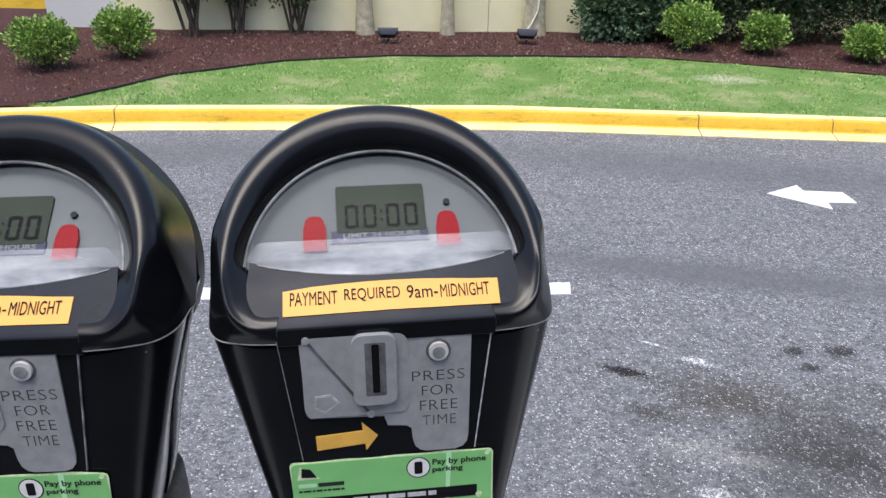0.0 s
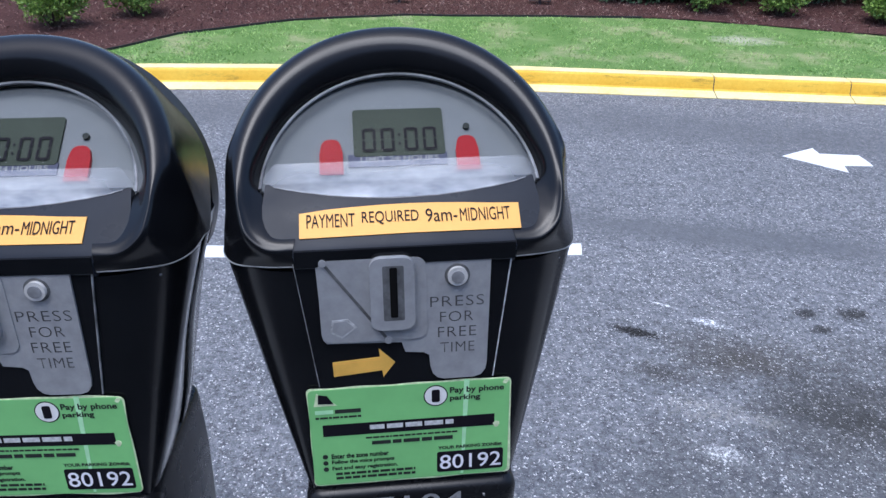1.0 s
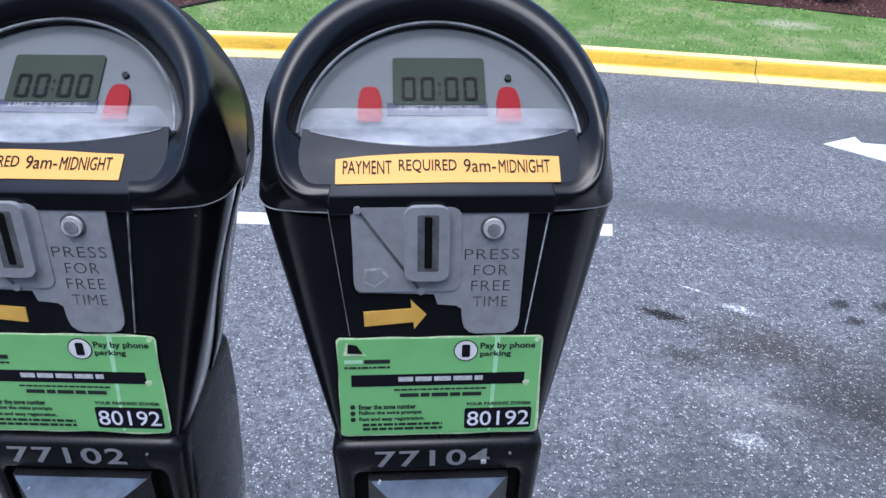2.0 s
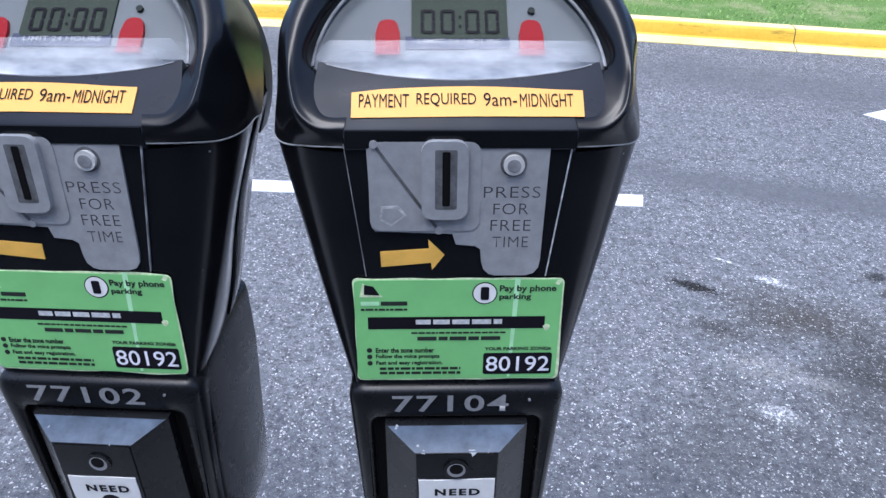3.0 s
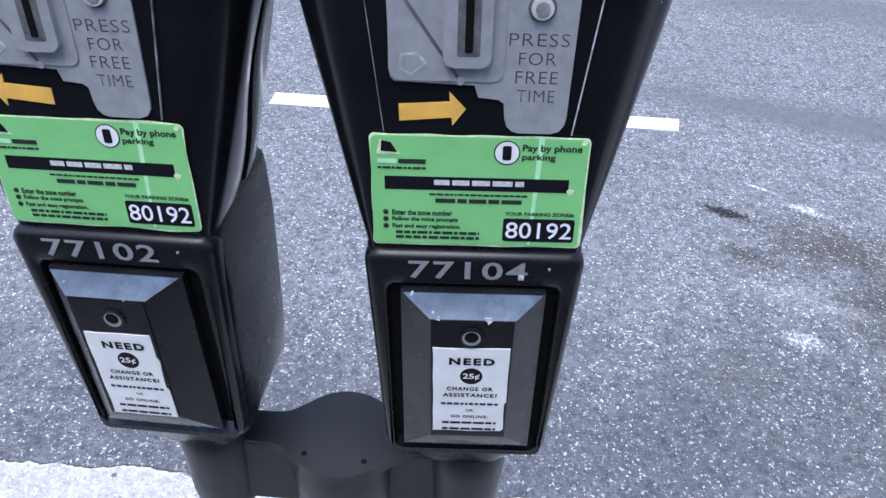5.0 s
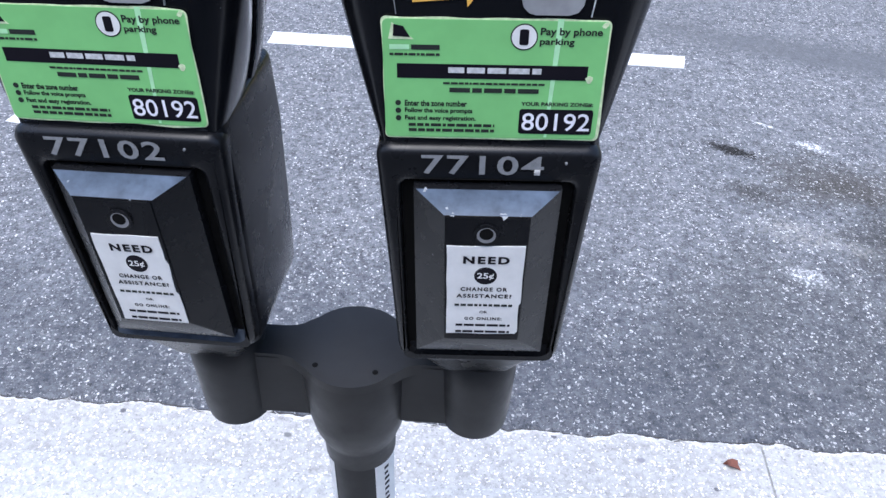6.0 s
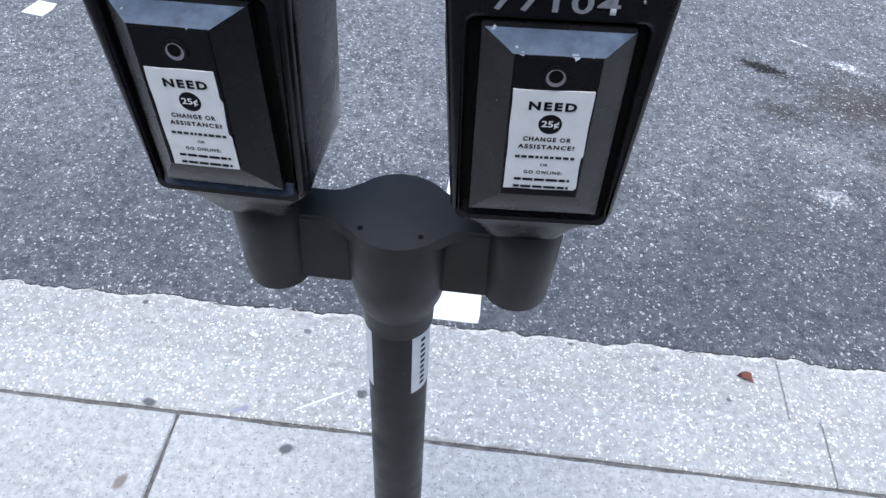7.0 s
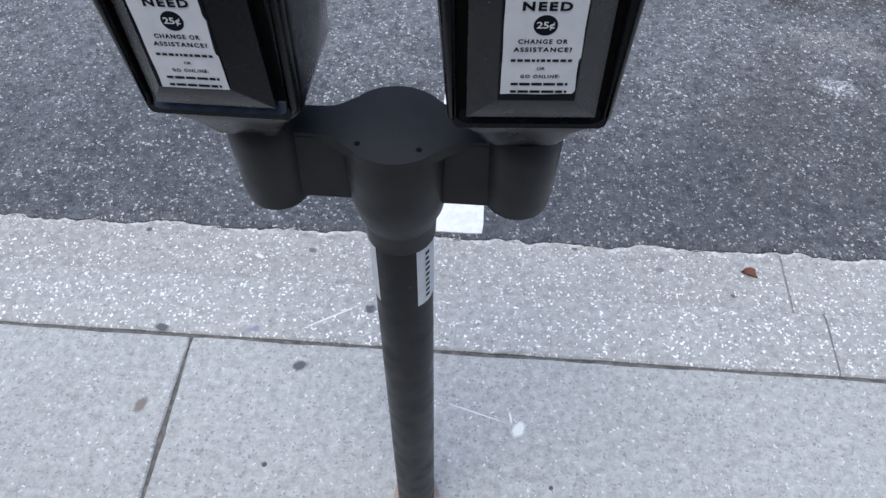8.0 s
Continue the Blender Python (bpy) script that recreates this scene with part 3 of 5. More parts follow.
def build_far_kerb():
    kerb = new("far_kerb")
    tagged(kerb, "yellow painted concrete kerb across the road", "kerb", kind="structure")
    cuts = [-12.0, -7.6, -4.7, -1.80, 0.3, 2.40, 3.36, 5.2, 7.6, 10.0]
    prof = [(0.0, -0.16), (0.0, ROAD + 0.004), (0.075, -0.095), (0.090, -0.082), (0.102, -0.016), (0.112, -0.004), (0.125, 0.0), (0.205, 0.002), (0.21, -0.16)]
    for a, b in zip(cuts, cuts[1:]):
        n = 14
        secs = []
        for i in range(n + 1):
            x = a + 0.004 + (b - a - 0.008) * i / n
            secs.append([(x, kerb_y(x) + y, z + 0.002 * noise.noise(Vector((x * 3, y * 20, 5)))) for y, z in prof])
        part("kerb_stone", loft(secs), M_YELLOW, kerb)
        toe = []
        for i in range(n + 1):
            x = a + 0.004 + (b - a - 0.008) * i / n
            toe.append([(x, kerb_y(x) + y, z) for y, z in ((-0.004, -0.15), (-0.004, ROAD + 0.006), (0.072, -0.0925), (0.076, -0.0915), (0.076, -0.15))])
        part("kerb_toe", loft(toe), M_YELLOWPALE, kerb, "worn yellow toe of the kerb, painted pale as sunlit")
        lip = []
        for i in range(n + 1):
            x = a + 0.004 + (b - a - 0.008) * i / n
            lip.append([(x, kerb_y(x) + y, z) for y, z in ((0.118, -0.02), (0.118, 0.001), (0.130, 0.005), (0.204, 0.006), (0.204, -0.02))])
        part("kerb_top", loft(lip), M_YELLOWPALE, kerb, "worn yellow top of the kerb, painted pale as sunlit")
    for x in cuts[1:-1]:
        part("joint_fill", loft([[(xx, kerb_y(x) + y, z) for y, z in ((0.004, -0.15), (0.004, -0.119), (0.078, -0.097), (0.094, -0.082), (0.106, -0.016), (0.13, -0.004), (0.20, -0.004), (0.20, -0.15))] for xx in (x - 0.007, x + 0.007)]), M_JOINT, kerb)


EDGE = [(-2.38, 5.22), (-2.27, 5.26), (-2.05, 5.55), (-1.65, 6.07), (-0.79, 6.60), (0.22, 6.83), (1.56, 6.85), (2.55, 6.82), (3.37, 6.57), (4.57, 6.12), (6.5, 5.2), (8.0, 4.3)]


def edge_y(x):
    if x <= EDGE[0][0]:
        return EDGE[0][1]
    for (x0, y0), (x1, y1) in zip(EDGE, EDGE[1:]):
        if x <= x1:
            return y0 + (y1 - y0) * (x - x0) / (x1 - x0)
    return EDGE[-1][1]


def verge_z(x, y):
    return 0.004 + 0.018 * max(0.0, y - kerb_y(x) - 0.3) + 0.006 * noise.noise(Vector((x * 2, y * 2, 1)))


def build_verge():
    for name, mat, label in (("lawn", M_TURF, "patchy green lawn strip behind the yellow kerb"), ("mulch_bed", M_MULCH, "dark red-brown bark mulch bed")):
        bm = bmesh.new()
        xs = [-9 + 0.15 * i for i in range(121)]
        rows = []
        for x in xs:
            k = kerb_y(x) + 0.20
            e = max(k + 0.02, edge_y(x)) if x > -2.38 else k + 0.02
            lo, hi = (k, e) if name == "lawn" else (e, 9.2)
            rows.append([bm.verts.new((x, lo + (hi - lo) * j / 12, verge_z(x, lo + (hi - lo) * j / 12) + (0.0 if name == "lawn" else 0.008 + 0.012 * noise.noise(Vector((x * 5, j * 2.0, 4)))))) for j in range(13)])
        for a, b in zip(rows, rows[1:]):
            for j in range(12):
                bm.faces.new((a[j], b[j], b[j + 1], a[j + 1]))
        tagged(finish(name, bm, mat, smooth=180), label, "lawn" if name == "lawn" else "flower bed", kind="structure")
    # edging strip
    path = []
    pts = []
    for (x0, y0), (x1, y1) in zip(EDGE[:8], EDGE[1:8]):
        for i in range(8):
            pts.append((x0 + (x1 - x0) * i / 8, y0 + (y1 - y0) * i / 8))
    for (x, y) in pts:
        path.append((Vector((x, y, verge_z(x, y) + 0.006)), Vector((0, 1, 0)), Vector((0, 0, 1))))
    sec = [(-0.005, -0.04), (0.005, -0.04), (0.005, 0.012), (-0.005, 0.012)]
    tagged(finish("lawn_edging", sweep(path, sec), M_EDGING), "black plastic lawn edging between grass and mulch", "edging", kind="structure")


def blades(name, n, place, mat, size, label, category, lean=0.6):
    """Many small upright blades or chips as one mesh."""
    rng = random.Random(11)
    vs, fs = [], []
    while len(fs) < n:
        p = place(rng)
        if p is None:
            continue
        x, y, z = p
        h, w, a = rng.uniform(*size), rng.uniform(0.004, 0.009), rng.uniform(0, 6.28)
        dx, dy = math.cos(a) * w, math.sin(a) * w
        lx, ly = rng.uniform(-lean, lean) * h, rng.uniform(-lean, lean) * h
        k = len(vs)
        vs += [(x - dx, y - dy, z - 0.004), (x + dx, y + dy, z - 0.004), (x + lx, y + ly, z + h)]
        fs.append((k, k + 1, k + 2))
    me = bpy.data.meshes.new(name)
    me.from_pydata(vs, [], fs)
    me.materials.append(mat)
    return tagged(new(name, me), label, category, kind="stuff")


def build_grass():
    def spot(rng):
        x = rng.uniform(-2.4, 5.6)
        y0, y1 = kerb_y(x) + 0.21, edge_y(x) - 0.02
        if y1 < y0:
            return None
        y = rng.uniform(y0, y1)
        if noise.noise(Vector((x * 2.6, y * 4.5, 7))) + rng.uniform(-0.3, 0.3) > 0.10:
            return None
        return x, y, verge_z(x, y)
    blades("grass", 11000, spot, M_GRASS, (0.008, 0.018), "short patchy green grass", "grass", lean=1.4)

    def chip(rng):
        x = rng.uniform(-6, 6.5)
        e = edge_y(x) if x > -2.38 else kerb_y(x) + 0.26
        y = rng.uniform(e + 0.02, 8.0)
        return x, y, verge_z(x, y) + 0.008
    blades("bark_chips", 14000, chip, M_MULCHCHIP, (0.008, 0.02), "loose dark red-brown bark chips", "mulch", lean=2.2)


# ---- garden wall and planting ----


def build_wall():
    wall = new("garden_wall")
    tagged(wall, "cream rendered garden wall behind the planting", "wall", kind="structure")
    part("panel", box(-2.62, 1.236, 8.02, 8.22, 0.0, 2.2, 0.01), M_WALL, wall)
    part("panel", box(1.242, 9.0, 8.02, 8.22, 0.0, 2.2, 0.01), M_WALL, wall)
    tagged(finish("distant_kerb", box(-7.5, -3.7, 10.5, 10.75, -0.14, 0.02, 0.02), M_YELLOW), "distant yellow painted kerb past the wall end", "kerb", kind="structure")
    part("end_panel", box(-3.35, -2.64, 8.10, 8.3, 0.05, 2.2, 0.06), M_WALLW, wall, "whiter rounded wall end")


# added wall out of view: blocks low sky and darkens reflections in the meters
def build_back():
    b = new("unseen_dark_wall")
    tagged(b, "unseen dark grey wall added behind the pavement to darken the meter fronts", "wall", kind="structure")
    part("light_blocker", box(-30, 30, -3.8, -3.4, -0.1, 3.6, 0.02), M_BACK, b)


def trunk_mesh(x, y, z0, h, r0, r1, seed, n=14, rings=16, lean=(0, 0)):
    secs = []
    for j in range(rings + 1):
        t = j / rings
        z = z0 + h * t
        r = (r0 + (r1 - r0) * t) * (1 + 0.25 * max(0, 0.12 - t) / 0.12)
        secs.append([(x + lean[0] * t + r * (1 + 0.10 * noise.noise(Vector((i * 1.7, j * 0.6, seed)))) * math.cos(2 * math.pi * i / n),
                      y + lean[1] * t + r * (1 + 0.10 * noise.noise(Vector((i * 1.7, j * 0.6, seed + 5)))) * math.sin(2 * math.pi * i / n), z) for i in range(n)])
    return loft(secs)


def leaf_cloud(n, centre, radii, size, seed, shape=0.5, lump=0.25, inner=0.55):
    """Small folded leaves filling an uneven blob."""
    rng = random.Random(seed)
    vs, fs = [], []
    for _ in range(n):
        d = Vector((rng.gauss(0, 1), rng.gauss(0, 1), rng.gauss(0, 1))).normalized()
        r = (rng.uniform(inner, 1.0)) * (1 + lump * 2 * noise.noise(d * 2.2 + Vector((seed, 0, 0))))
        p = Vector(centre) + Vector((d.x * radii[0] * r, d.y * radii[1] * r, d.z * radii[2] * r))
        s = rng.uniform(*size)
        out = (d + Vector((rng.uniform(-0.8, 0.8), rng.uniform(-0.8, 0.8), rng.uniform(-0.3, 1.0)))).normalized()
        side = out.cross(Vector((rng.uniform(-1, 1), rng.uniform(-1, 1), rng.uniform(-1, 1)))).normalized() * s * shape
        up = side.cross(out).normalized() * s * 0.15
        k = len(vs)
        vs += [p, p + out * s * 0.5 + side + up, p + out * s, p + out * s * 0.5 - side + up]
        fs += [(k, k + 1, k + 2), (k, k + 2, k + 3)]
    return vs, fs


def leaves(name, clouds, mat, parent, label=""):
    vs, fs = [], []
    for v, f in clouds:
        k = len(vs)
        vs += v
        fs += [tuple(i + k for i in q) for q in f]
    me = bpy.data.meshes.new(name)
    me.from_pydata([tuple(v) for v in vs], [], fs)
    me.materials.append(mat)
    ob = new(name, me)
    ob.parent = parent
    if label:
        ob["label"] = label
    return ob


def join_bms(bms):
    out = bmesh.new()
    for b in bms:
        me = bpy.data.meshes.new("tmp")
        b.to_mesh(me)
        b.free()
        out.from_mesh(me)
        bpy.data.meshes.remove(me)
    return out


def round_bush(x, y, w, h, seed, label):
    z = verge_z(x, y)
    b = thing("bush", pose(x, y, z), label, "bush", "clipped bushes in the mulch bed")
    rng = random.Random(seed)
    for i in range(5):
        a = i * 1.26 + rng.uniform(-0.3, 0.3)
        part("stem", trunk_mesh(0.02 * math.cos(a), 0.02 * math.sin(a), 0.0, h * 0.55, 0.012, 0.006, seed + i, 6, 5,
                                (w * 0.28 * math.cos(a), w * 0.28 * math.sin(a))), M_STEM, b)
    clouds = [leaf_cloud(3000, (0, 0, h * 0.55), (w * 0.45, w * 0.43, h * 0.42), (0.018, 0.038), seed, 0.38, 0.25, 0.45)]
    for i in range(9):
        a, e = rng.uniform(0, 6.28), rng.uniform(-0.35, 1.1)
        c = (w * 0.36 * math.cos(a) * math.cos(e), w * 0.34 * math.sin(a) * math.cos(e), h * 0.57 + h * 0.30 * math.sin(e))
        clouds.append(leaf_cloud(150, c, (0.08, 0.08, 0.07), (0.018, 0.038), seed * 10 + i, 0.38))
    leaves("foliage", clouds, M_LEAF_LIGHT, b)


def myrtle(x, y, n, seed, label):
    z = verge_z(x, y)
    b = thing("shrub", pose(x, y, z), label, "shrub", "multi-stemmed shrubs by the wall")
    rng = random.Random(seed)
    clouds = []
    for i in range(n):
        a = rng.uniform(0, 6.28)
        lx, ly = rng.uniform(-0.28, 0.28), rng.uniform(-0.15, 0.1)
        part("stem", trunk_mesh(0.06 * math.cos(a), 0.04 * math.sin(a), -0.02, 0.95, 0.016, 0.007, seed + i, 7, 8, (lx, ly)), M_STEM, b)
        for q in range(3):
            t = rng.uniform(0.35, 0.8)
            clouds.append(leaf_cloud(60, (lx * t + rng.uniform(-0.12, 0.12), ly * t + rng.uniform(-0.1, 0.1), 0.95 * t), (0.08, 0.07, 0.09), (0.03, 0.055), seed * 7 + i * 3 + q, 0.3, 0.3, 0.1))
    clouds.append(leaf_cloud(2200, (0, 0, 0.92), (0.46, 0.3, 0.40), (0.03, 0.06), seed, 0.3, 0.4, 0.3))
    leaves("foliage", clouds, M_LEAF_DARK, b)


def hedge(x0, x1, y, h, seed, mat, label, name="hedge", leaf=(0.03, 0.06), dens=3400, base=0.06):
    b = thing(name, pose((x0 + x1) / 2, y, verge_z((x0 + x1) / 2, y)), label, "hedge")
    rng = random.Random(seed)
    w = (x1 - x0) / 2
    clouds = []
    k = max(2, int(w * 2 / 0.35))
    for i in range(k):
        cx = -w + (i + 0.5) * 2 * w / k
        hh = h * rng.uniform(0.85, 1.1)
        part("stem", trunk_mesh(cx, rng.uniform(-0.05, 0.1), -0.02, hh * 0.6, 0.02, 0.008, seed + i, 6, 5, (rng.uniform(-0.1, 0.1), 0)), M_STEM, b)
        clouds.append(leaf_cloud(dens, (cx, rng.uniform(-0.08, 0.08), base + hh * 0.47), (0.34, 0.34, hh * 0.52), leaf, seed * 3 + i, 0.34, 0.35, 0.2))
    leaves("foliage", clouds, mat, b)


def spotlight(x, y, turn):
    z = verge_z(x, y) + 0.01
    t = thing("garden_floodlight", pose(x, y, z, 0, 0, turn), "small black garden floodlight on a stake in the mulch", "floodlight", "floodlights in the mulch bed")
    part("stake", lathe([(0.004, -0.05), (0.012, 0.0), (0.012, 0.045)], n=10), M_LAMP, t)
    m = pose(0, 0, 0.095, 55)
    bm = loft([[m @ Vector(p) for p in ((-0.10 * k, y, -0.055 * k), (0.10 * k, y, -0.055 * k), (0.10 * k, y, 0.055 * k), (-0.10 * k, y, 0.055 * k))] for y, k in ((-0.03, 0.7), (0.02, 1.0), (0.035, 1.0))])
    part("lamp_body", bevel(bm, 0.006), M_LAMP, t)
    part("lens", loft([[m @ Vector(p) for p in ((-0.085, y, -0.042), (0.085, y, -0.042), (0.085, y, 0.042), (-0.085, y, 0.042))] for y in (0.036, 0.040)]), M_LENS, t)
    part("bracket", loft([[(x_, -0.005, 0.03), (x_, 0.01, 0.03), (x_, 0.01, 0.10), (x_, -0.005, 0.10)] for x_ in (-0.108, -0.102)]), M_LAMP, t)
    part("bracket", loft([[(x_, -0.005, 0.03), (x_, 0.01, 0.03), (x_, 0.01, 0.10), (x_, -0.005, 0.10)] for x_ in (0.102, 0.108)]), M_LAMP, t)
    part("bracket_foot", box(-0.108, 0.108, -0.005, 0.01, 0.026, 0.032), M_LAMP, t)


def build_planting():
    for i, (x, r) in enumerate(((-0.075, 0.085), (0.79, 0.068), (1.71, 0.11))):
        t = thing("tree_trunk", pose(x, 7.88, verge_z(x, 7.88)), "grey-brown barked tree trunk in front of the cream wall", "tree", "trees along the wall")
        part("trunk", trunk_mesh(0, 0, -0.03, 2.6, r, r * 0.8, 40 + i, 18, 30), M_BARK, t)
        for q in range(3):
            a = q * 2.1 + i
            part("limb", trunk_mesh(0, 0, 2.45, 0.9, r * 0.5, r * 0.25, 60 + i * 3 + q, 8, 6, (0.5 * math.cos(a), 0.35 * math.sin(a))), M_BARK, t)
    path = [Vector((1.62, 7.74, 0.05)), Vector((1.60, 7.73, 0.12)), Vector((1.66, 7.74, 0.20)), Vector((1.72, 7.76, 0.32)), Vector((1.74, 7.77, 0.6))]
    c = thing("conduit", pose(0, 0, 0), "pale plastic cable conduit running up the tree trunk", "conduit")
    part("pipe", sweep([(p, Vector((1, 0, 0)), Vector((0, 1, 0))) for p in path], disc(0, 0, 0.011, 10)), M_PVC, c)
    round_bush(-2.70, 6.28, 0.58, 0.42, 1, "round light-green bush in dark mulch")
    round_bush(-2.17, 6.72, 0.52, 0.44, 2, "round light-green bush with a few reddish shoots")
    round_bush(3.12, 7.12, 0.62, 0.47, 3, "bright light-green clipped bush in front of the dark hedge")
    round_bush(3.80, 6.95, 0.46, 0.40, 4, "small light-green bush in front of the dark hedge")
    round_bush(4.66, 6.62, 0.50, 0.34, 5, "low light-green bush at the end of the bed")
    myrtle(-1.80, 7.68, 11, 21, "dark multi-stemmed shrub with bare lower stems")
    myrtle(-1.40, 7.90, 9, 22, "dark multi-stemmed shrub with bare lower stems")
    myrtle(-0.80, 7.92, 8, 23, "dark multi-stemmed shrub with bare lower stems")
    hedge(2.25, 3.0, 7.62, 0.85, 31, M_LEAF_GREY, "grey-green feathery evergreen shrub", "evergreen_shrub", (0.03, 0.075), 4200, 0.02)
    hedge(3.0, 5.6, 7.55, 1.1, 32, M_LEAF_DARK, "dark green dense hedge in shade")
    hedge(5.2, 7.6, 6.9, 1.1, 33, M_LEAF_DARK, "dark green dense hedge in shade")
    hedge(-5.4, -3.75, 7.3, 0.9, 34, M_LEAF_DARK, "dark green dense hedge in shade")
    spotlight(0.16, 7.38, 0)
    spotlight(1.55, 7.38, -8)
    leaf = bmesh.new()
    pts = [(-0.004, -0.001), (0.006, 0.006), (0.018, 0.010), (0.034, 0.013), (0.031, 0.002), (0.036, -0.014), (0.018, -0.013), (0.005, -0.008)]
    leaf.faces.new([leaf.verts.new((0.690 + u, 0.612 + v, -0.126 + 0.006 * math.sin(u * 130))) for u, v in pts])
    bmesh.ops.solidify(leaf, geom=leaf.faces[:], thickness=0.0006)
    tagged(finish("dry_leaf", leaf, M_LEAFBROWN), "small dry brown leaf lying in the gutter", "leaf")


# ---- twin parking meters ----
Z0 = 0.80                     # foot of the local frame of a meter
SLOPE = radians(38)


def face_frame(y, z, lean=0.0):
    """u to the right, v up the face, n out of it towards the pavement; lean in degrees from upright."""
    a = radians(lean)
    return Matrix(((1, 0, 0, 0), (0, math.sin(a), -math.cos(a), y), (0, math.cos(a), math.sin(a), z - Z0), (0, 0, 0, 1)))


F_TOP = face_frame(-0.040, 1.262, 52)       # sloping top with the window
F_FRONT = face_frame(-0.0500, 1.108, 4.6)   # upper front
F_DOOR = face_frame(-0.0775, 1.02, 0)       # coin vault door


def head_section(z, w, fw, yf, ys, yb, flute=0.085, shift=0.0):
    d = yb - ys
    half = [(fw, yf), (fw + (w - fw) * 0.30, yf + (ys - yf) * 0.06), (fw + (w - fw) * 0.58, yf + (ys - yf) * 0.22), (fw + (w - fw) * 0.82, yf + (ys - yf) * 0.50),
            (fw + (w - fw) * 0.95, yf + (ys - yf) * 0.78), (w, ys), (w, ys + d * (0.14 + shift)), (w * (1 - flute * 0.06), ys + d * (0.25 + shift)), (w * (1 - flute * 0.25), ys + d * (0.33 + shift)),
            (w * (1 - flute * 0.60), ys + d * (0.38 + shift)), (w * (1 - flute), ys + d * (0.41 + shift)), (w * (1 - flute), ys + d * (0.455 + shift)), (w * (1 - flute * 0.30), ys + d * (0.47 + shift)),
            (w * (1 - flute * 0.22), ys + d * (0.51 + shift)), (w * (1 - flute * 0.30), ys + d * (0.64 + shift)), (w * 0.92, ys + d * 0.86), (w * 0.78, yb)]
    return [(x, y, z - Z0) for x, y in half] + [(-x, y, z - Z0) for x, y in reversed(half)]


def mid(a, b, k):
    return a + (b - a) * k


def hood_half():
    """Half of the hood round the window, station by station from the front lip to the crown: each goes from the sunken apron over the crest to the seam or the back."""
    def T(u, v, n):
        return F_TOP @ Vector((u, v, n))
    def L(x, y, z):
        return Vector((x, y, z - Z0))
    st = [[T(0.0575, 0.0160, 0.0000), T(0.0588, 0.0095, 0.0024), T(0.0595, 0.0058, 0.0030), T(0.0600, 0.0028, 0.0022), L(0.0602, -0.0402, 1.2605), L(0.0602, -0.0392, 1.2565)],
          [T(0.0685, 0.0160, 0.0000), T(0.0708, 0.0100, 0.0026), T(0.0725, 0.0068, 0.0029), T(0.0745, 0.0036, 0.0022), L(0.0768, -0.0362, 1.2600), L(0.0775, -0.0352, 1.2553)],
          [T(0.0725, 0.0240, 0.0005), T(0.0782, 0.0185, 0.0032), T(0.0818, 0.0150, 0.0043), T(0.0850, 0.0118, 0.0038), L(0.0915, -0.0245, 1.2610), L(0.0932, -0.0240, 1.2520)],
          [T(0.0735, 0.0310, 0.0005), T(0.0806, 0.0280, 0.0042), T(0.0855, 0.0265, 0.0064), T(0.0892, 0.0250, 0.0054), L(0.0985, -0.0080, 1.2650), L(0.1012, -0.0085, 1.2508)],
          [T(0.0745, 0.0385, 0.0000), T(0.0815, 0.0372, 0.0048), T(0.0866, 0.0372, 0.0088), T(0.0910, 0.0375, 0.0062), L(0.1000, 0.0080, 1.2730), L(0.1026, 0.0120, 1.2505)]]
    for deg in (8, 18, 30, 42, 54, 66, 78, 90):
        a = radians(deg)
        c, q = math.cos(a), math.sin(a)
        inner = (0.0790 * c ** 0.97, 0.036 + 0.0812 * q)
        outer = (0.0980 * c ** 0.93, 0.045 + 0.1062 * q ** 0.98)
        row = []
        for f, n in ((0.0, -0.004), (mid(0.20, 0.10, q), mid(0.0055, 0.0050, q)), (mid(0.44, 0.42, q), mid(0.0092, 0.0118, q)), (mid(0.74, 0.78, q), mid(0.0064, 0.0100, q)), (1.0, -0.003)):
            row.append(T(mid(inner[0], outer[0], f), mid(inner[1], outer[1], f), n))
        back = max(0.0, (deg - 18) / 72)
        row.append(L(0.1015 * c ** 0.9, mid(0.045, 0.068, min(1, q * 2.2)) + 0.018 * back, 1.2505 + 0.0940 * q ** 1.05) if deg > 8 else L(0.1022, 0.030, 1.2505))
        st.append(row)
    return st


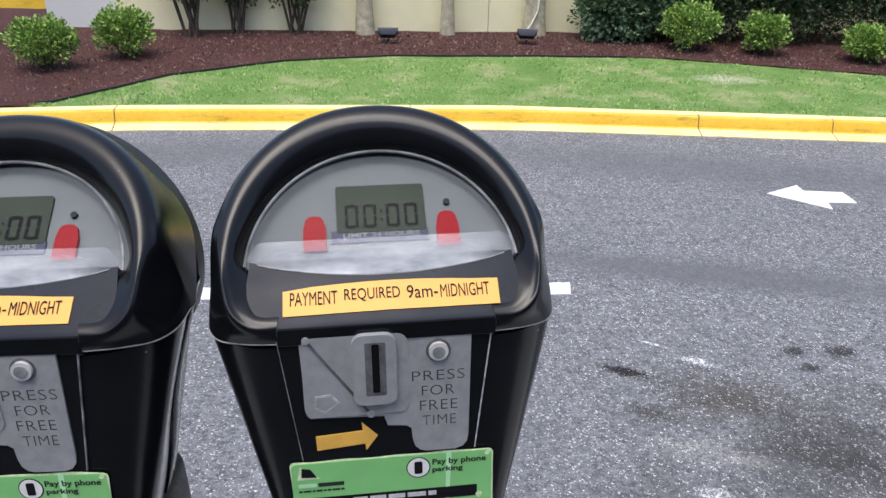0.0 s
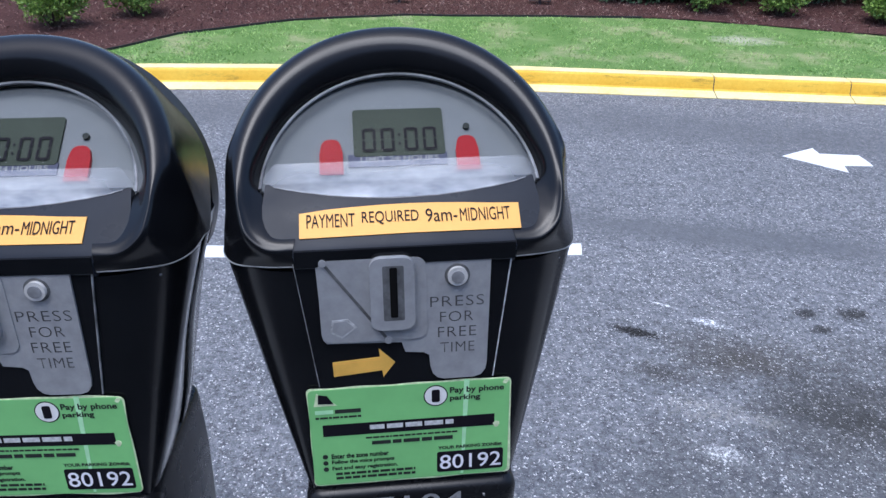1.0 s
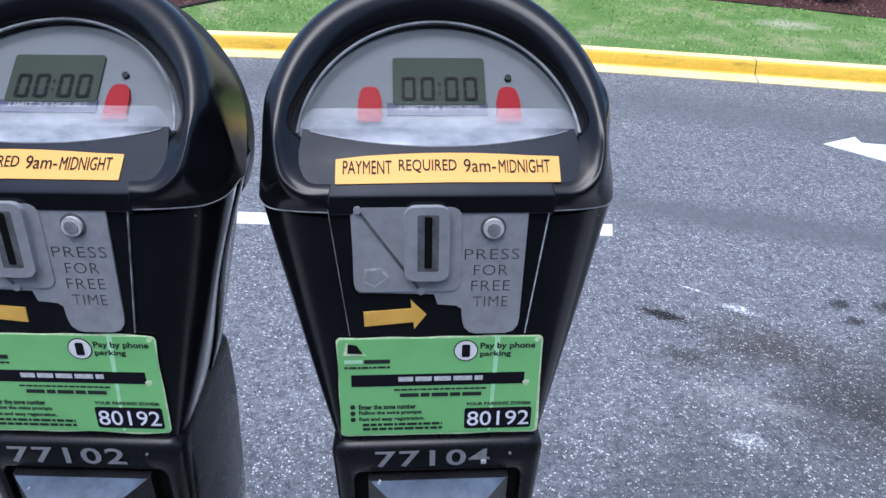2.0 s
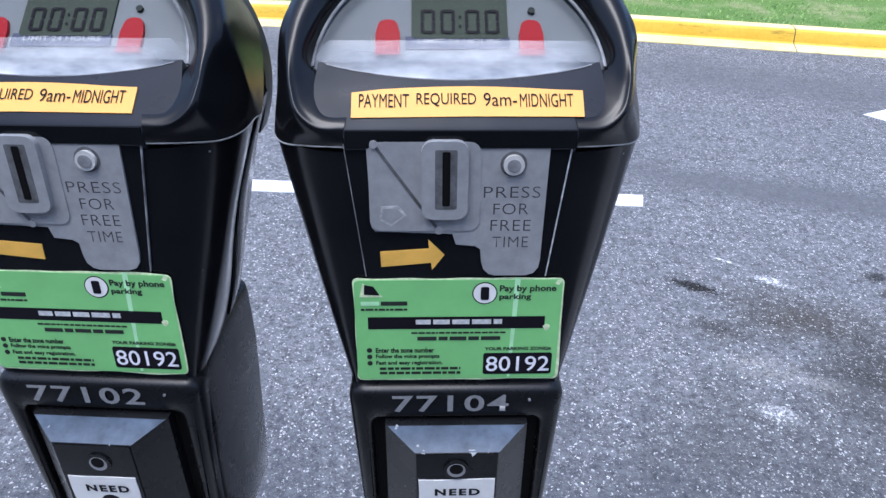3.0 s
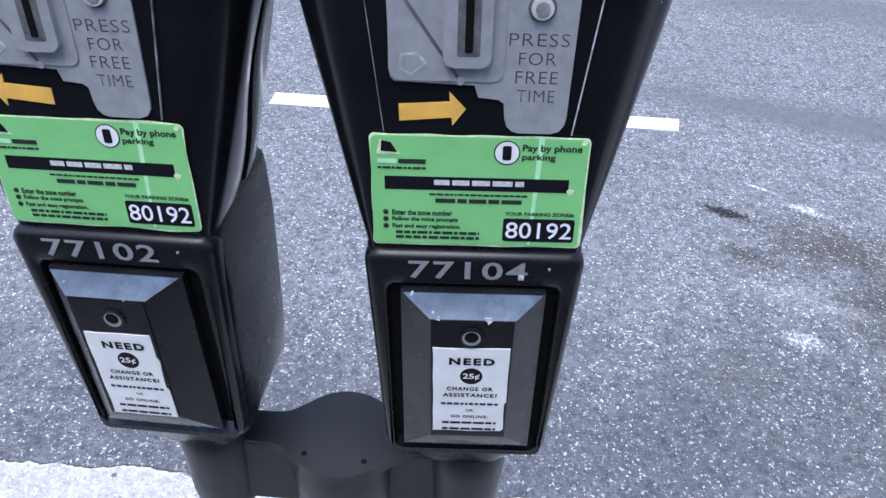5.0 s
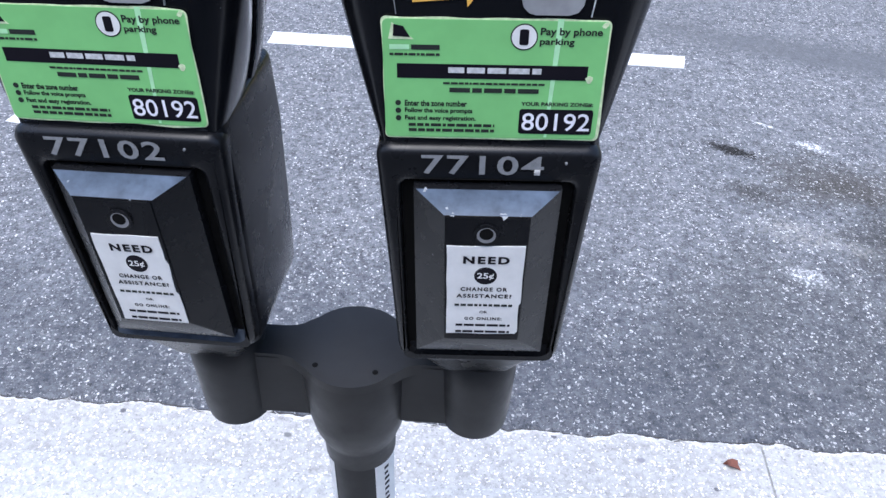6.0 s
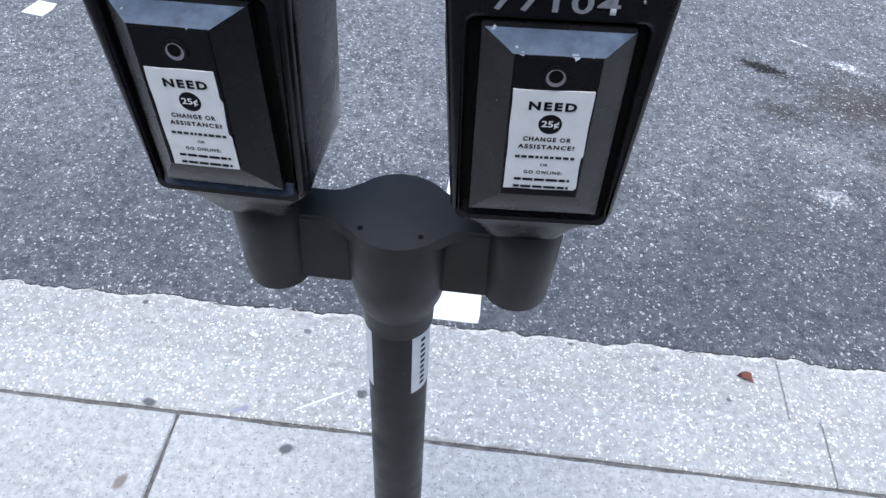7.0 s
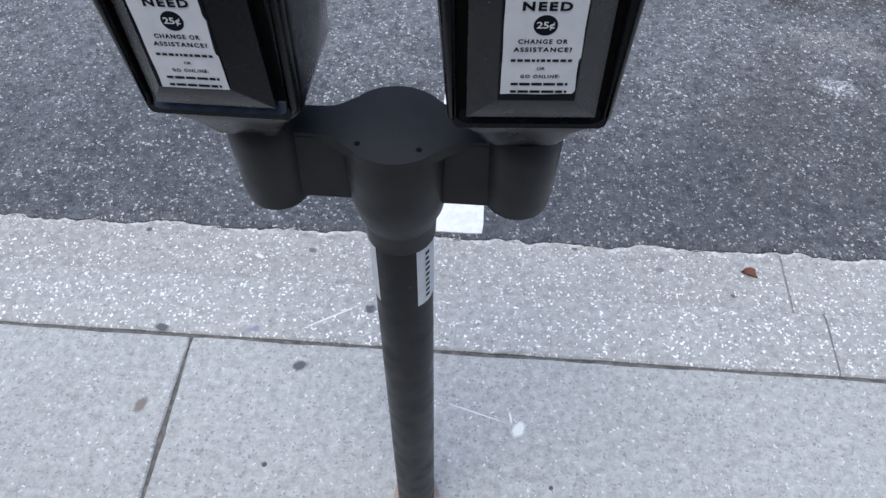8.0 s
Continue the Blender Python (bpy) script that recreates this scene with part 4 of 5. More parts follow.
def build_meter(m, number, label, arrow_dir, peeled):
    t = thing("parking_meter", m, label, "parking meter", "twin parking meters")
    # lower head, widening upwards, with a wavy flute down each side
    secs = []
    for k in range(22):
        q = k / 21
        z = 1.104 + 0.1490 * q
        w = 0.0635 + 0.0380 * q ** 0.92
        fw, yf, ys, yb = 0.0585 + 0.0015 * q, -0.050 + 0.0115 * q, -0.038 + 0.0335 * q ** 0.95, 0.060 + 0.016 * q
        secs.append(head_section(z, w, fw, yf, ys, yb, 0.055 + 0.095 * math.sin(math.pi * min(1.0, q * 1.05)), 0.085 * math.sin(2.0 * math.pi * q + 0.6)))
    part("lower_housing", loft(secs), M_BLACK, t, "glossy black tapering cast housing", 50)
    # scuffed edges of the rear casting beside the flute
    for k in (12, len(secs[0]) - 13):
        path = [(Vector(q[k]), Vector((1, 0, 0)), Vector((0, 1, 0))) for q in secs[2:-1]]
        part("worn_edge", sweep(path, disc(0, 0, 0.0005, 6)), M_SEAM, t, "scuffed casting edge")
    # dome: a thick rounded hood round the window, down to the seam
    half = hood_half()
    rows = half + [[Vector((-p.x, p.y, p.z)) for p in r] for r in reversed(half[:-1])]
    cols = [spline([r[j] for r in rows], 5) for j in range(6)]
    grid = [spline([c[i] for c in cols], 5) for i in range(len(cols[0]))]
    bm = bmesh.new()
    vs_ = [[bm.verts.new(p) for p in r] for r in grid]
    for a, b in zip(vs_, vs_[1:]):
        for i in range(len(a) - 1):
            bm.faces.new((a[i], b[i], b[i + 1], a[i + 1]))
    dome = part("dome", bm, M_BLACK, t, "thick rounded black hood round the window", 80)
    secs = []
    for i in range(25):
        k = i / 24
        z = 1.2535 + 0.0860 * math.sin(k * math.pi / 2)
        kk = min(1.0, (z - 1.2535) / 0.0863)
        w = 0.0900 * math.sqrt(max(0.0, 1 - kk ** 2.2)) + 0.003
        yf = -0.036 + (z - 1.2535) * 1.26 + 0.019 * min(1.0, (z - 1.2535) / 0.012)
        yb = 0.074 + 0.012 * kk
        secs.append(head_section(z, w, w * (0.6 + 0.3 * kk), yf, min(yb - 0.02, yf + 0.034 * (1 - kk)), max(yb, yf + 0.012)))
    part("dome_back", loft(secs), M_SATIN, dome, "closed back of the dome", 75)
    # sunken apron under the window
    secs = []
    for v, w in ((-0.004, 0.0595), (0.0005, 0.0600), (0.003, 0.0620), (0.007, 0.067), (0.013, 0.073), (0.020, 0.0760), (0.030, 0.0762), (0.044, 0.0745)):
        n = {-0.004: -0.0035, 0.0005: 0.0008}.get(v, 0.0019)
        secs.append([F_TOP @ Vector(p) for p in ((w, v, n), (w, v, n - 0.012), (-w, v, n - 0.012), (-w, v, n), (-w * 0.5, v, n + 0.0003), (0, v, n + 0.0004), (w * 0.5, v, n + 0.0003))])
    part("apron", loft(secs), M_APRON, dome, "sunken satin apron under the window", 60)
    path = [(c, Vector((0, 0, 1)), Vector((c.x, c.y - 0.03, 0)).normalized()) for c in cols[5][:26]]
    part("seam_edge", sweep(path, disc(0, 0, 0.00045, 6)), M_SEAM, dome, "pale worn seam line")
    path = [(c, Vector((0, 0, 1)), Vector((c.x, c.y - 0.03, 0)).normalized()) for c in cols[5][-26:]]
    part("seam_edge", sweep(path, disc(0, 0, 0.00045, 6)), M_SEAM, dome, "pale worn seam line")
    # back flange of the dome
    path = []
    for i in range(-5, 46):
        an = math.pi * i / 40
        path.append((Vector((0.0905 * math.cos(an), 0.072 + 0.012 * math.sin(an), 1.255 - Z0 + 0.0900 * math.sin(an))), Vector((math.cos(an), 0, math.sin(an))), Vector((0, 1, 0))))
    part("back_flange", sweep(path, [(-0.012, -0.004), (0.0035, -0.004), (0.0035, 0.012), (-0.012, 0.016)]), M_SATIN, dome, "matt flange along the back of the dome")
    part("lip", slab([(-0.0595, 0.1490), (0.0595, 0.1490), (0.0595, 0.1582), (-0.0595, 0.1582)], F_FRONT, -0.004, 0.0036, 0.0012), M_BLACK, dome)
    # face plate, window and display
    out = [(0.081, 0.034)] + [(0.081 * math.cos(math.pi * i / 30), 0.045 + 0.084 * math.sin(math.pi * i / 30)) for i in range(31)] + [(-0.081, 0.034)]
    face = part("face_plate", slab(out, F_TOP, -0.012, -0.0060), M_FACE, t, "grey display plate behind the window")
    lcd = part("display", slab(rrect(-0.0256, 0.0272, 0.0635, 0.0953, 0.002), F_TOP, -0.006, -0.0045), M_LCD, face, "dark grey-green digital display")
    for cx in (-0.0166, -0.0058, 0.0078, 0.0186):
        w, h, sg, cv, q = 0.0031, 0.0078, 0.0017, 0.0740, []
        for sgn in (-1, 1):
            q += [(cx + sgn * w - sg * 0.5, cx + sgn * w + sg * 0.5, cv + 0.0005, cv + h - 0.0006), (cx + sgn * w - sg * 0.5, cx + sgn * w + sg * 0.5, cv - h + 0.0006, cv - 0.0005)]
        q += [(cx - w + 0.0005, cx + w - 0.0005, cv + h - sg, cv + h), (cx - w + 0.0005, cx + w - 0.0005, cv - h, cv - h + sg)]
        bars("digit", q, F_TOP, M_INK, face, -0.0038)
    bars("colon", [(0.0004, 0.0016, 0.0764, 0.0778), (0.0004, 0.0016, 0.0704, 0.0718)], F_TOP, M_INK, face, -0.0038)
    for u in (-0.0385, 0.0398):
        o = [(u - 0.0068, 0.052), (u + 0.0068, 0.052), (u + 0.0066, 0.066), (u + 0.0054, 0.0715)] + [(u + 0.0050 * math.cos(math.pi * i / 8), 0.0720 + 0.0030 * math.sin(math.pi * i / 8)) for i in range(1, 8)] + [(u - 0.0054, 0.0715), (u - 0.0066, 0.066)]
        part("flag", slab(o, F_TOP, -0.006, -0.0035), M_RED, face, "red round-topped flag")
    part("sensor", slab(disc(0.0408, 0.0818, 0.0020, 14), F_TOP, -0.006, -0.004), M_INKSOFT, face)
    part("limit_strip", slab([(-0.029, 0.0570), (0.028, 0.0570), (0.028, 0.0650), (-0.029, 0.0650)], F_TOP, -0.006, -0.0048), M_STRIP, face)
    words("limit_legend", "LIMIT 24 HOURS", F_TOP, -0.022, 0.023, 0.0598, 0.0630, M_NUM, face, -0.0042, weight=0.02)
    # clear window: a shallow bulged pane; its bevelled foot has reflections painted in
    bm = bmesh.new()
    rings = []
    for s, nn in ((1.0, 0.0005), (0.93, 0.004), (0.75, 0.0065), (0.4, 0.008)):
        base = [(0.0775 * s * math.cos(math.pi * i / 30), 0.0538 + 0.0655 * s * math.sin(math.pi * i / 30)) for i in range(31)]
        rings.append([bm.verts.new(F_TOP @ Vector((u, v, nn))) for u, v in base])
    for a, b in zip(rings, rings[1:]):
        for i in range(30):
            bm.faces.new((a[i], a[i + 1], b[i + 1], b[i]))
    bm.faces.new(rings[-1])
    win = part("window", bm, M_WINDOW, t, "clear plastic window", 60)
    win.visible_shadow = False
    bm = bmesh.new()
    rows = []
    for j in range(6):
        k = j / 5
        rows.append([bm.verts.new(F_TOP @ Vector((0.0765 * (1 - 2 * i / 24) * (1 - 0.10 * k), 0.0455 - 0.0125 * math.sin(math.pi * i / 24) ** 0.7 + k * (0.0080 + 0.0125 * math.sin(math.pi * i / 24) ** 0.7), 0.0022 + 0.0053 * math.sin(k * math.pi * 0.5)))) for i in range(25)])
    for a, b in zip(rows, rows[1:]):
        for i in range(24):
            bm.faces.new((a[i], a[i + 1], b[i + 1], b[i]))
    part("window_foot", bm, M_BEVEL, win, "bevelled foot of the window with painted sky reflections", 80)
    # thin pale tube draws the highlight on the foot's lower edge
    path = [(F_TOP @ Vector((0.0765 * (1 - 2 * i / 24), 0.0452 - 0.0125 * max(0.0, math.sin(math.pi * i / 24)) ** 0.7, 0.0022)), F_TOP.to_3x3() @ Vector((0, 1, 0)), F_TOP.to_3x3() @ Vector((0, 0, 1))) for i in range(1, 24)]
    part("foot_edge", sweep(path, disc(0, 0, 0.0004, 6)), M_GASKET, win, "pale edge of the window foot")
    path = []
    for i in range(41):
        an = radians(4 + 172 * i / 40)
        d = Vector((0.0775 * math.cos(an), 0.036 + 0.0800 * math.sin(an), 0.0012))
        path.append((F_TOP @ d, F_TOP.to_3x3() @ Vector((math.cos(an), math.sin(an), 0)), F_TOP.to_3x3() @ Vector((0, 0, 1))))
    part("gasket", sweep(path, disc(0, 0, 0.0010, 8)), M_GASKET, win, "grey gasket round the window")
    # orange sticker on the apron
    so = -0.0066 if peeled else 0.0036
    out = [(so - 0.0600, 0.0100), (so, 0.0108), (so + 0.0600, 0.0106), (so + 0.0602, 0.0262)] + [(so + 0.0600 * (1 - 2 * i / 8), 0.0256 + 0.0030 * math.sin(math.pi * i / 8)) for i in range(1, 8)] + [(so - 0.0600, 0.0248)]
    st = part("payment_sticker", slab(out, F_TOP, 0.0005, 0.0029), M_ORANGE, t, "orange payment notice sticker")
    for body, u0, u1, rise in (("PAYMENT", -0.0561, -0.0303, 0.0), ("REQUIRED", -0.0265, 0.0044, 0.0006), ("9am-", 0.0082, 0.0255, 0.0008), ("MIDNIGHT", 0.0270, 0.0548, 0.0003)):
        words("payment_legend", body, F_TOP, so + u0, so + u1, 0.0158 + rise, 0.0238 + rise, M_INK, st, 0.0033)
    # front plate with coin slot
    F = F_FRONT
    pl = part("front_cover", slab([(-0.0430, 0.001), (0.0400, 0.001), (0.0582, 0.154), (-0.0608, 0.154)], F, -0.006, 0.0016, 0.001), M_BLACK, t, "flat black front cover")
    part("cover_edge", slab([(0.0484, 0.073), (0.0491, 0.073), (0.0587, 0.1545), (0.0579, 0.1545)], F, 0.0006, 0.0019), M_SEAM if peeled else M_WORN, pl, "bright worn edge")
    part("cover_edge", slab([(-0.0519, 0.073), (-0.0515, 0.073), (-0.0608, 0.1545), (-0.0612, 0.1545)], F, 0.0006, 0.0019), M_SEAM, pl, "bright worn edge")
    out = [(-0.0490, 0.1532), (-0.0475, 0.1040), (-0.0455, 0.1015), (-0.0040, 0.1000), (-0.0020, 0.0935), (0.0085, 0.0925), (0.0115, 0.0905), (0.0122, 0.0825), (0.0135, 0.0780), (0.0165, 0.0750), (0.0200, 0.0740),
           (0.0370, 0.0740), (0.0415, 0.0755), (0.0440, 0.0790), (0.0448, 0.0840), (0.0463, 0.1532)]
    plate = part("coin_plate", slab(out, F, 0.0016, 0.0030, 0.0005), M_STEEL, t, "scratched grey metal coin plate")
    o2 = rrect(-0.0482, 0.0105, 0.1022, 0.1525, 0.006)
    part("coin_panel", slab(o2, F, 0.0030, 0.0038, 0.0004), M_STEEL, plate, "lighter rounded metal panel")
    part("slot_surround", bevel(slab(rrect(-0.0205, 0.0038, 0.1105, 0.1540, 0.006), F, 0.0038, 0.0076), 0.0026, 3), M_STEEL, plate, "raised metal surround of the coin slot")
    # recess, slot, groove and button gap lie on top; dark colour gives their shade
    part("slot_recess", slab(rrect(-0.0135, -0.0020, 0.1165, 0.1495, 0.001), F, 0.0070, 0.00775), M_RECESS, plate)
    part("coin_slot", slab(rrect(-0.0097, -0.0056, 0.1185, 0.1485, 0.0008), F, 0.00775, 0.0080), M_SLOT, plate, "dark coin slot")
    part("groove", slab([(-0.0456, 0.1508), (-0.0440, 0.1514), (-0.0108, 0.1030), (-0.0124, 0.1024)], F, 0.0038, 0.0041), M_RECESS, plate, "diagonal groove")
    for u, v in ((-0.0450, 0.1514), (-0.0114, 0.1027)):
        part("boss", slab(disc(u, v, 0.0021, 12), F, 0.0038, 0.0050, 0.0006), M_STEEL, plate)
    sc = [(-0.0434, 0.1090), (-0.0370, 0.1050), (-0.0285, 0.1115), (-0.0330, 0.1170), (-0.0420, 0.1165)]
    part("mark", slab([(p[0] * 1.0, p[1]) for p in sc], F, 0.0038, 0.0040), M_SCRATCH, plate)
    part("mark_centre", slab([(-0.0365 + (p[0] + 0.0365) * 0.8, 0.1115 + (p[1] - 0.1115) * 0.8) for p in sc], F, 0.0040, 0.0041), M_STEEL, plate)
    part("button_gap", slab(disc(0.0275, 0.1402, 0.0070), F, 0.0030, 0.0034), M_RECESS, plate)
    part("button", slab(disc(0.0275, 0.1402, 0.0055), F, 0.0034, 0.0056, 0.0012), M_CHROME, plate, "polished button ring")
    part("button_cap", slab(disc(0.0275, 0.1402, 0.0036), F, 0.0056, 0.0064, 0.0004), M_GASKET, plate, "polished push button")
    # flat letters, coloured dark for the shadow inside engraved strokes
    for body, u0, u1, v in (("PRESS", 0.0124, 0.0425, 0.1212), ("FOR", 0.0178, 0.0366, 0.1115), ("FREE", 0.0166, 0.0383, 0.1018), ("TIME", 0.0178, 0.0374, 0.0918)):
        words("push_legend", body, F, u0, u1, v, v + 0.0064, M_ENGR, plate, 0.0032, weight=-0.012, spacing=1.08)
    d = arrow_dir
    arrow = [(-0.0431, 0.0793), (-0.0434, 0.0887), (-0.0165, 0.0905), (-0.0170, 0.0960), (-0.0081, 0.0866), (-0.0150, 0.0772), (-0.0155, 0.0818)]
    if d < 0:
        arrow = [(-0.0545 - p[0], p[1]) for p in arrow]
    part("amber_arrow", slab(arrow, F, 0.0016, 0.0022), M_ARROWS, t, "amber arrow decal")
    # pay by phone sticker
    g = part("pay_by_phone_sticker", slab(rrect(-0.0590, 0.0590, 0.0030, 0.0708, 0.003), F, 0.0016, 0.0023), M_GREEN, t, "green pay-by-phone parking sticker")
    part("sticker_edge", slab(ragged(rrect(-0.0598, 0.0598, 0.0021, 0.0717, 0.003), 0.002, 0.0013, len(number) + arrow_dir), F, 0.0016, 0.0020), M_SCUFF, g, "pale frayed sticker edge")
    part("sticker_bar", slab([(-0.0518, 0.0385), (0.0503, 0.0385), (0.0503, 0.0466), (-0.0518, 0.0466)], F, 0.0023, 0.0025), M_INK, g)
    bars("small_print", word_bars(-0.0243, 0.0255, 0.0418, 0.0450, 5, 0.3, 0.9), F, M_NUMPRINT, g, 0.0028)
    bars("small_print", word_bars(-0.0270, 0.0280, 0.0352, 0.0364, 6) + word_bars(-0.0235, 0.0256, 0.0306, 0.0332, 15, 0.5, 1.1), F, M_INKSOFT, g, 0.0026)
    words("sticker_legend", "Pay by phone", F, 0.0233, 0.0555, 0.0622, 0.0674, M_INKSOFT, g, 0.0026, weight=0.026)
    words("sticker_legend", "parking", F, 0.0233, 0.0415, 0.0572, 0.0618, M_INKSOFT, g, 0.0026, weight=0.026)
    part("badge", slab(disc(0.0150, 0.0622, 0.0072), F, 0.0023, 0.0025), M_INKSOFT, g)
    part("badge_face", slab(disc(0.0150, 0.0622, 0.0065), F, 0.0025, 0.0027), M_LABEL, g)
    part("badge_phone", slab(rrect(0.0126, 0.0174, 0.0580, 0.0664, 0.001), F, 0.0027, 0.0029), M_INK, g)
    part("logo_shape", slab([(-0.0560, 0.0600), (-0.0540, 0.0690), (-0.0425, 0.0600)], F, 0.0023, 0.0025), M_SCUFF, g)
    part("logo_shape", slab([(-0.0535, 0.0618), (-0.0530, 0.0680), (-0.0480, 0.0670), (-0.0445, 0.0612)], F, 0.0025, 0.0027), M_INK, g)
    bars("small_print", [(-0.0555, -0.0450, 0.0545, 0.0572)], F, M_PALEGREEN, g, 0.0026)
    bars("small_print", [(-0.0440, -0.0290, 0.0545, 0.0572)] + word_bars(-0.0555, -0.0290, 0.0512, 0.0525, 8), F, M_INKSOFT, g, 0.0026)
    for body, v, u1 in (("Enter the zone number", 0.0220, -0.0137), ("Follow the voice prompts", 0.0174, -0.0105), ("Fast and easy registration.", 0.0128, -0.0085)):
        words("sticker_legend", body, F, -0.0480, u1, v, v + 0.0036, M_INKSOFT, g, 0.0026, weight=0.034)
        part("bullet", slab(disc(-0.0516, v + 0.0018, 0.0016, 10), F, 0.0023, 0.0026), M_INKSOFT, g)
    bars("small_print", word_bars(-0.0460, 0.0020, 0.0098, 0.0116, 9) + word_bars(-0.0460, 0.0020, 0.0066, 0.0084, 10), F, M_INKSOFT, g, 0.0026)
    words("sticker_legend", "YOUR PARKING ZONE#:", F, 0.0160, 0.0555, 0.0230, 0.0256, M_INKSOFT, g, 0.0026, weight=0.034)
    part("zone_plate", slab(rrect(0.0154, 0.0562, 0.0062, 0.0212, 0.0015), F, 0.0023, 0.0026), M_INK, g, "black zone number plate")
    words("zone_number", "80192", F, 0.0170, 0.0548, 0.0084, 0.0192, M_LILAC, g, 0.0030, weight=0.006)
    # paler green sliver stands in for a reflection along a fold
    part("crease_glint", slab([(0.0300, 0.0040), (0.0316, 0.0040), (0.0350, 0.0718), (0.0318, 0.0718)], F, 0.0020, 0.00245), M_PALEGREEN, g, "reflection on the sticker painted as a paler green strip")
    part("scuff", slab([(0.0515 + 0.0019 * math.cos(q) * (1 + 0.3 * math.sin(3 * q)), 0.0390 + 0.0022 * math.sin(q)) for q in (0, 0.7, 1.4, 2.1, 2.8, 3.5, 4.2, 4.9, 5.6)], F, 0.0022, 0.00255), M_SCUFF, g)
    part("scuff", slab([(0.0565 + 0.0016 * math.cos(q) * (1 + 0.4 * math.sin(2 * q)), 0.0690 + 0.0016 * math.sin(q)) for q in (0, 0.7, 1.4, 2.1, 2.8, 3.5, 4.2, 4.9, 5.6)], F, 0.0022, 0.00255), M_SCUFF, g)
    # coin vault
    def vs(z, w, yf, yb, c=0.010):
        ang = [radians(a) for a in (0, 18, 36, 54, 72, 90)]
        half = [(w - c + c * math.sin(a), yf + c - c * math.cos(a)) for a in ang] + [(w - c + c * math.cos(a), yb - c + c * math.sin(a)) for a in ang]
        return [(x, y, z - Z0) for x, y in half] + [(-x, y, z - Z0) for x, y in reversed(half)]
    secs = [vs(0.884, 0.030, -0.031, 0.031), vs(0.905, 0.041, -0.040, 0.040), vs(0.9225, 0.0550, -0.0500, 0.0530), vs(0.926, 0.0565, -0.0505, 0.0545), vs(0.931, 0.0572, -0.0508, 0.0550),
            vs(0.965, 0.0595, -0.0508, 0.0565), vs(1.06, 0.0648, -0.0508, 0.0585), vs(1.0985, 0.0648, -0.0508, 0.0585), vs(1.1025, 0.0645, -0.0508, 0.0585), vs(1.1055, 0.0640, -0.0508, 0.0584), vs(1.1073, 0.0632, -0.0508, 0.0583), vs(1.1085, 0.0620, -0.0500, 0.0580)]
    vault = part("coin_vault", loft(secs), M_VAULT, t, "satin black coin vault housing", 50)
    FV = face_frame(-0.0570, 1.02, 0)
    # proud cast frame round the sunken door
    def frame_loop(du, v0, v1, wb, wt, r, n):
        out = []
        for u, v in rrect(-1.0, 1.0, v0, v1, r, 5):
            k = (v - v0) / (v1 - v0)
            w = mid(wb, wt, min(1.0, k * 1.22))
            out.append(FV @ Vector((math.copysign(w + du - (1.0 - abs(u)), u), v, n)))
        return out
    o = (-0.0945, 0.0868, 0.0565, 0.0656)
    q = (-0.0900, 0.0635, 0.0498, 0.0514)
    rings = [frame_loop(du, o[0] - du, o[1] + du, o[2], o[3], 0.009, n) for du, n in ((-0.0016, -0.026), (-0.0002, -0.013), (-0.0003, -0.0062), (-0.0014, -0.0030), (-0.0034, -0.0010), (-0.0058, 0.0))]
    rings += [frame_loop(du, q[0] - du, q[1] + du, q[2], q[3], 0.006, n) for du, n in ((0.0030, 0.0), (0.0012, -0.0006), (0.0003, -0.0018), (0.0, -0.0035), (-0.0004, -0.0075))]
    part("vault_frame", loft(rings, False), M_VAULT, vault, "rounded cast frame round the vault door", 60)
    # on the peeled meter the sill's sky reflection is in its colour
    bm = loft([[FV @ Vector((u, v, n)) for v, n in ((-0.0900, -0.0066), (-0.0805, -0.0066), (-0.0805, -0.0050), (-0.0900, -0.0012))] for u in (-0.0485, 0.0485)])
    part("recess_sill", bm, M_SILLSKY if peeled else M_VAULT, vault, "sloping sill under the vault door")
    path = [(FV @ Vector((u, -0.0932, -0.0010)), Vector((0, -1, 0)), Vector((0, 0, 1))) for u in (-0.046, -0.02, 0.0, 0.02, 0.046)]
    part("worn_lip", sweep(path, disc(0, 0, 0.0007, 6)), M_SEAM, vault, "scuffed lower edge")
    # recess and raised pyramid door
    part("door_recess", slab(rrect(-0.0510, 0.0510, -0.0910, 0.0650, 0.006), FV, -0.0075, -0.0060), M_SLOT, vault)
    def ring(u, v0, v1, n, k=0.0):
        return [FV @ Vector(p) for p in ((-u + k, v0, n), (u - k, v0, n), (u, v1, n), (-u, v1, n))]
    bm = loft([ring(0.0435, -0.0800, 0.0616, -0.0062), ring(0.0435, -0.0800, 0.0616, 0.0025), ring(0.0248, -0.0500, 0.0535, 0.0195)], True)
    door = part("vault_door", bevel(bm, 0.0016, 3), M_VAULT, t, "raised bevelled vault door with chipped paint")
    # top bevel plate coloured blue-grey as if reflecting the sky
    bm = loft([[FV @ Vector(p) for p in ((-0.0420, 0.0610, 0.0034 + h), (0.0420, 0.0610, 0.0034 + h), (0.0254, 0.0540, 0.0188 + h), (-0.0254, 0.0540, 0.0188 + h))] for h in (-0.0012, 0.0006)])
    part("top_bevel", bm, M_BEVELSKY, door, "blue-grey sky sheen painted on the worn top bevel")
    FD = face_frame(-0.0765, 1.02, 0)
    LU, LV = (0.0018, 0.0388) if peeled else (-0.0004, 0.0410)
    part("door_face", slab([(-0.0242, -0.0490), (0.0242, -0.0490), (0.0242, 0.0528), (-0.0242, 0.0528)], FD, -0.001, 0.0008), M_VAULT, door)
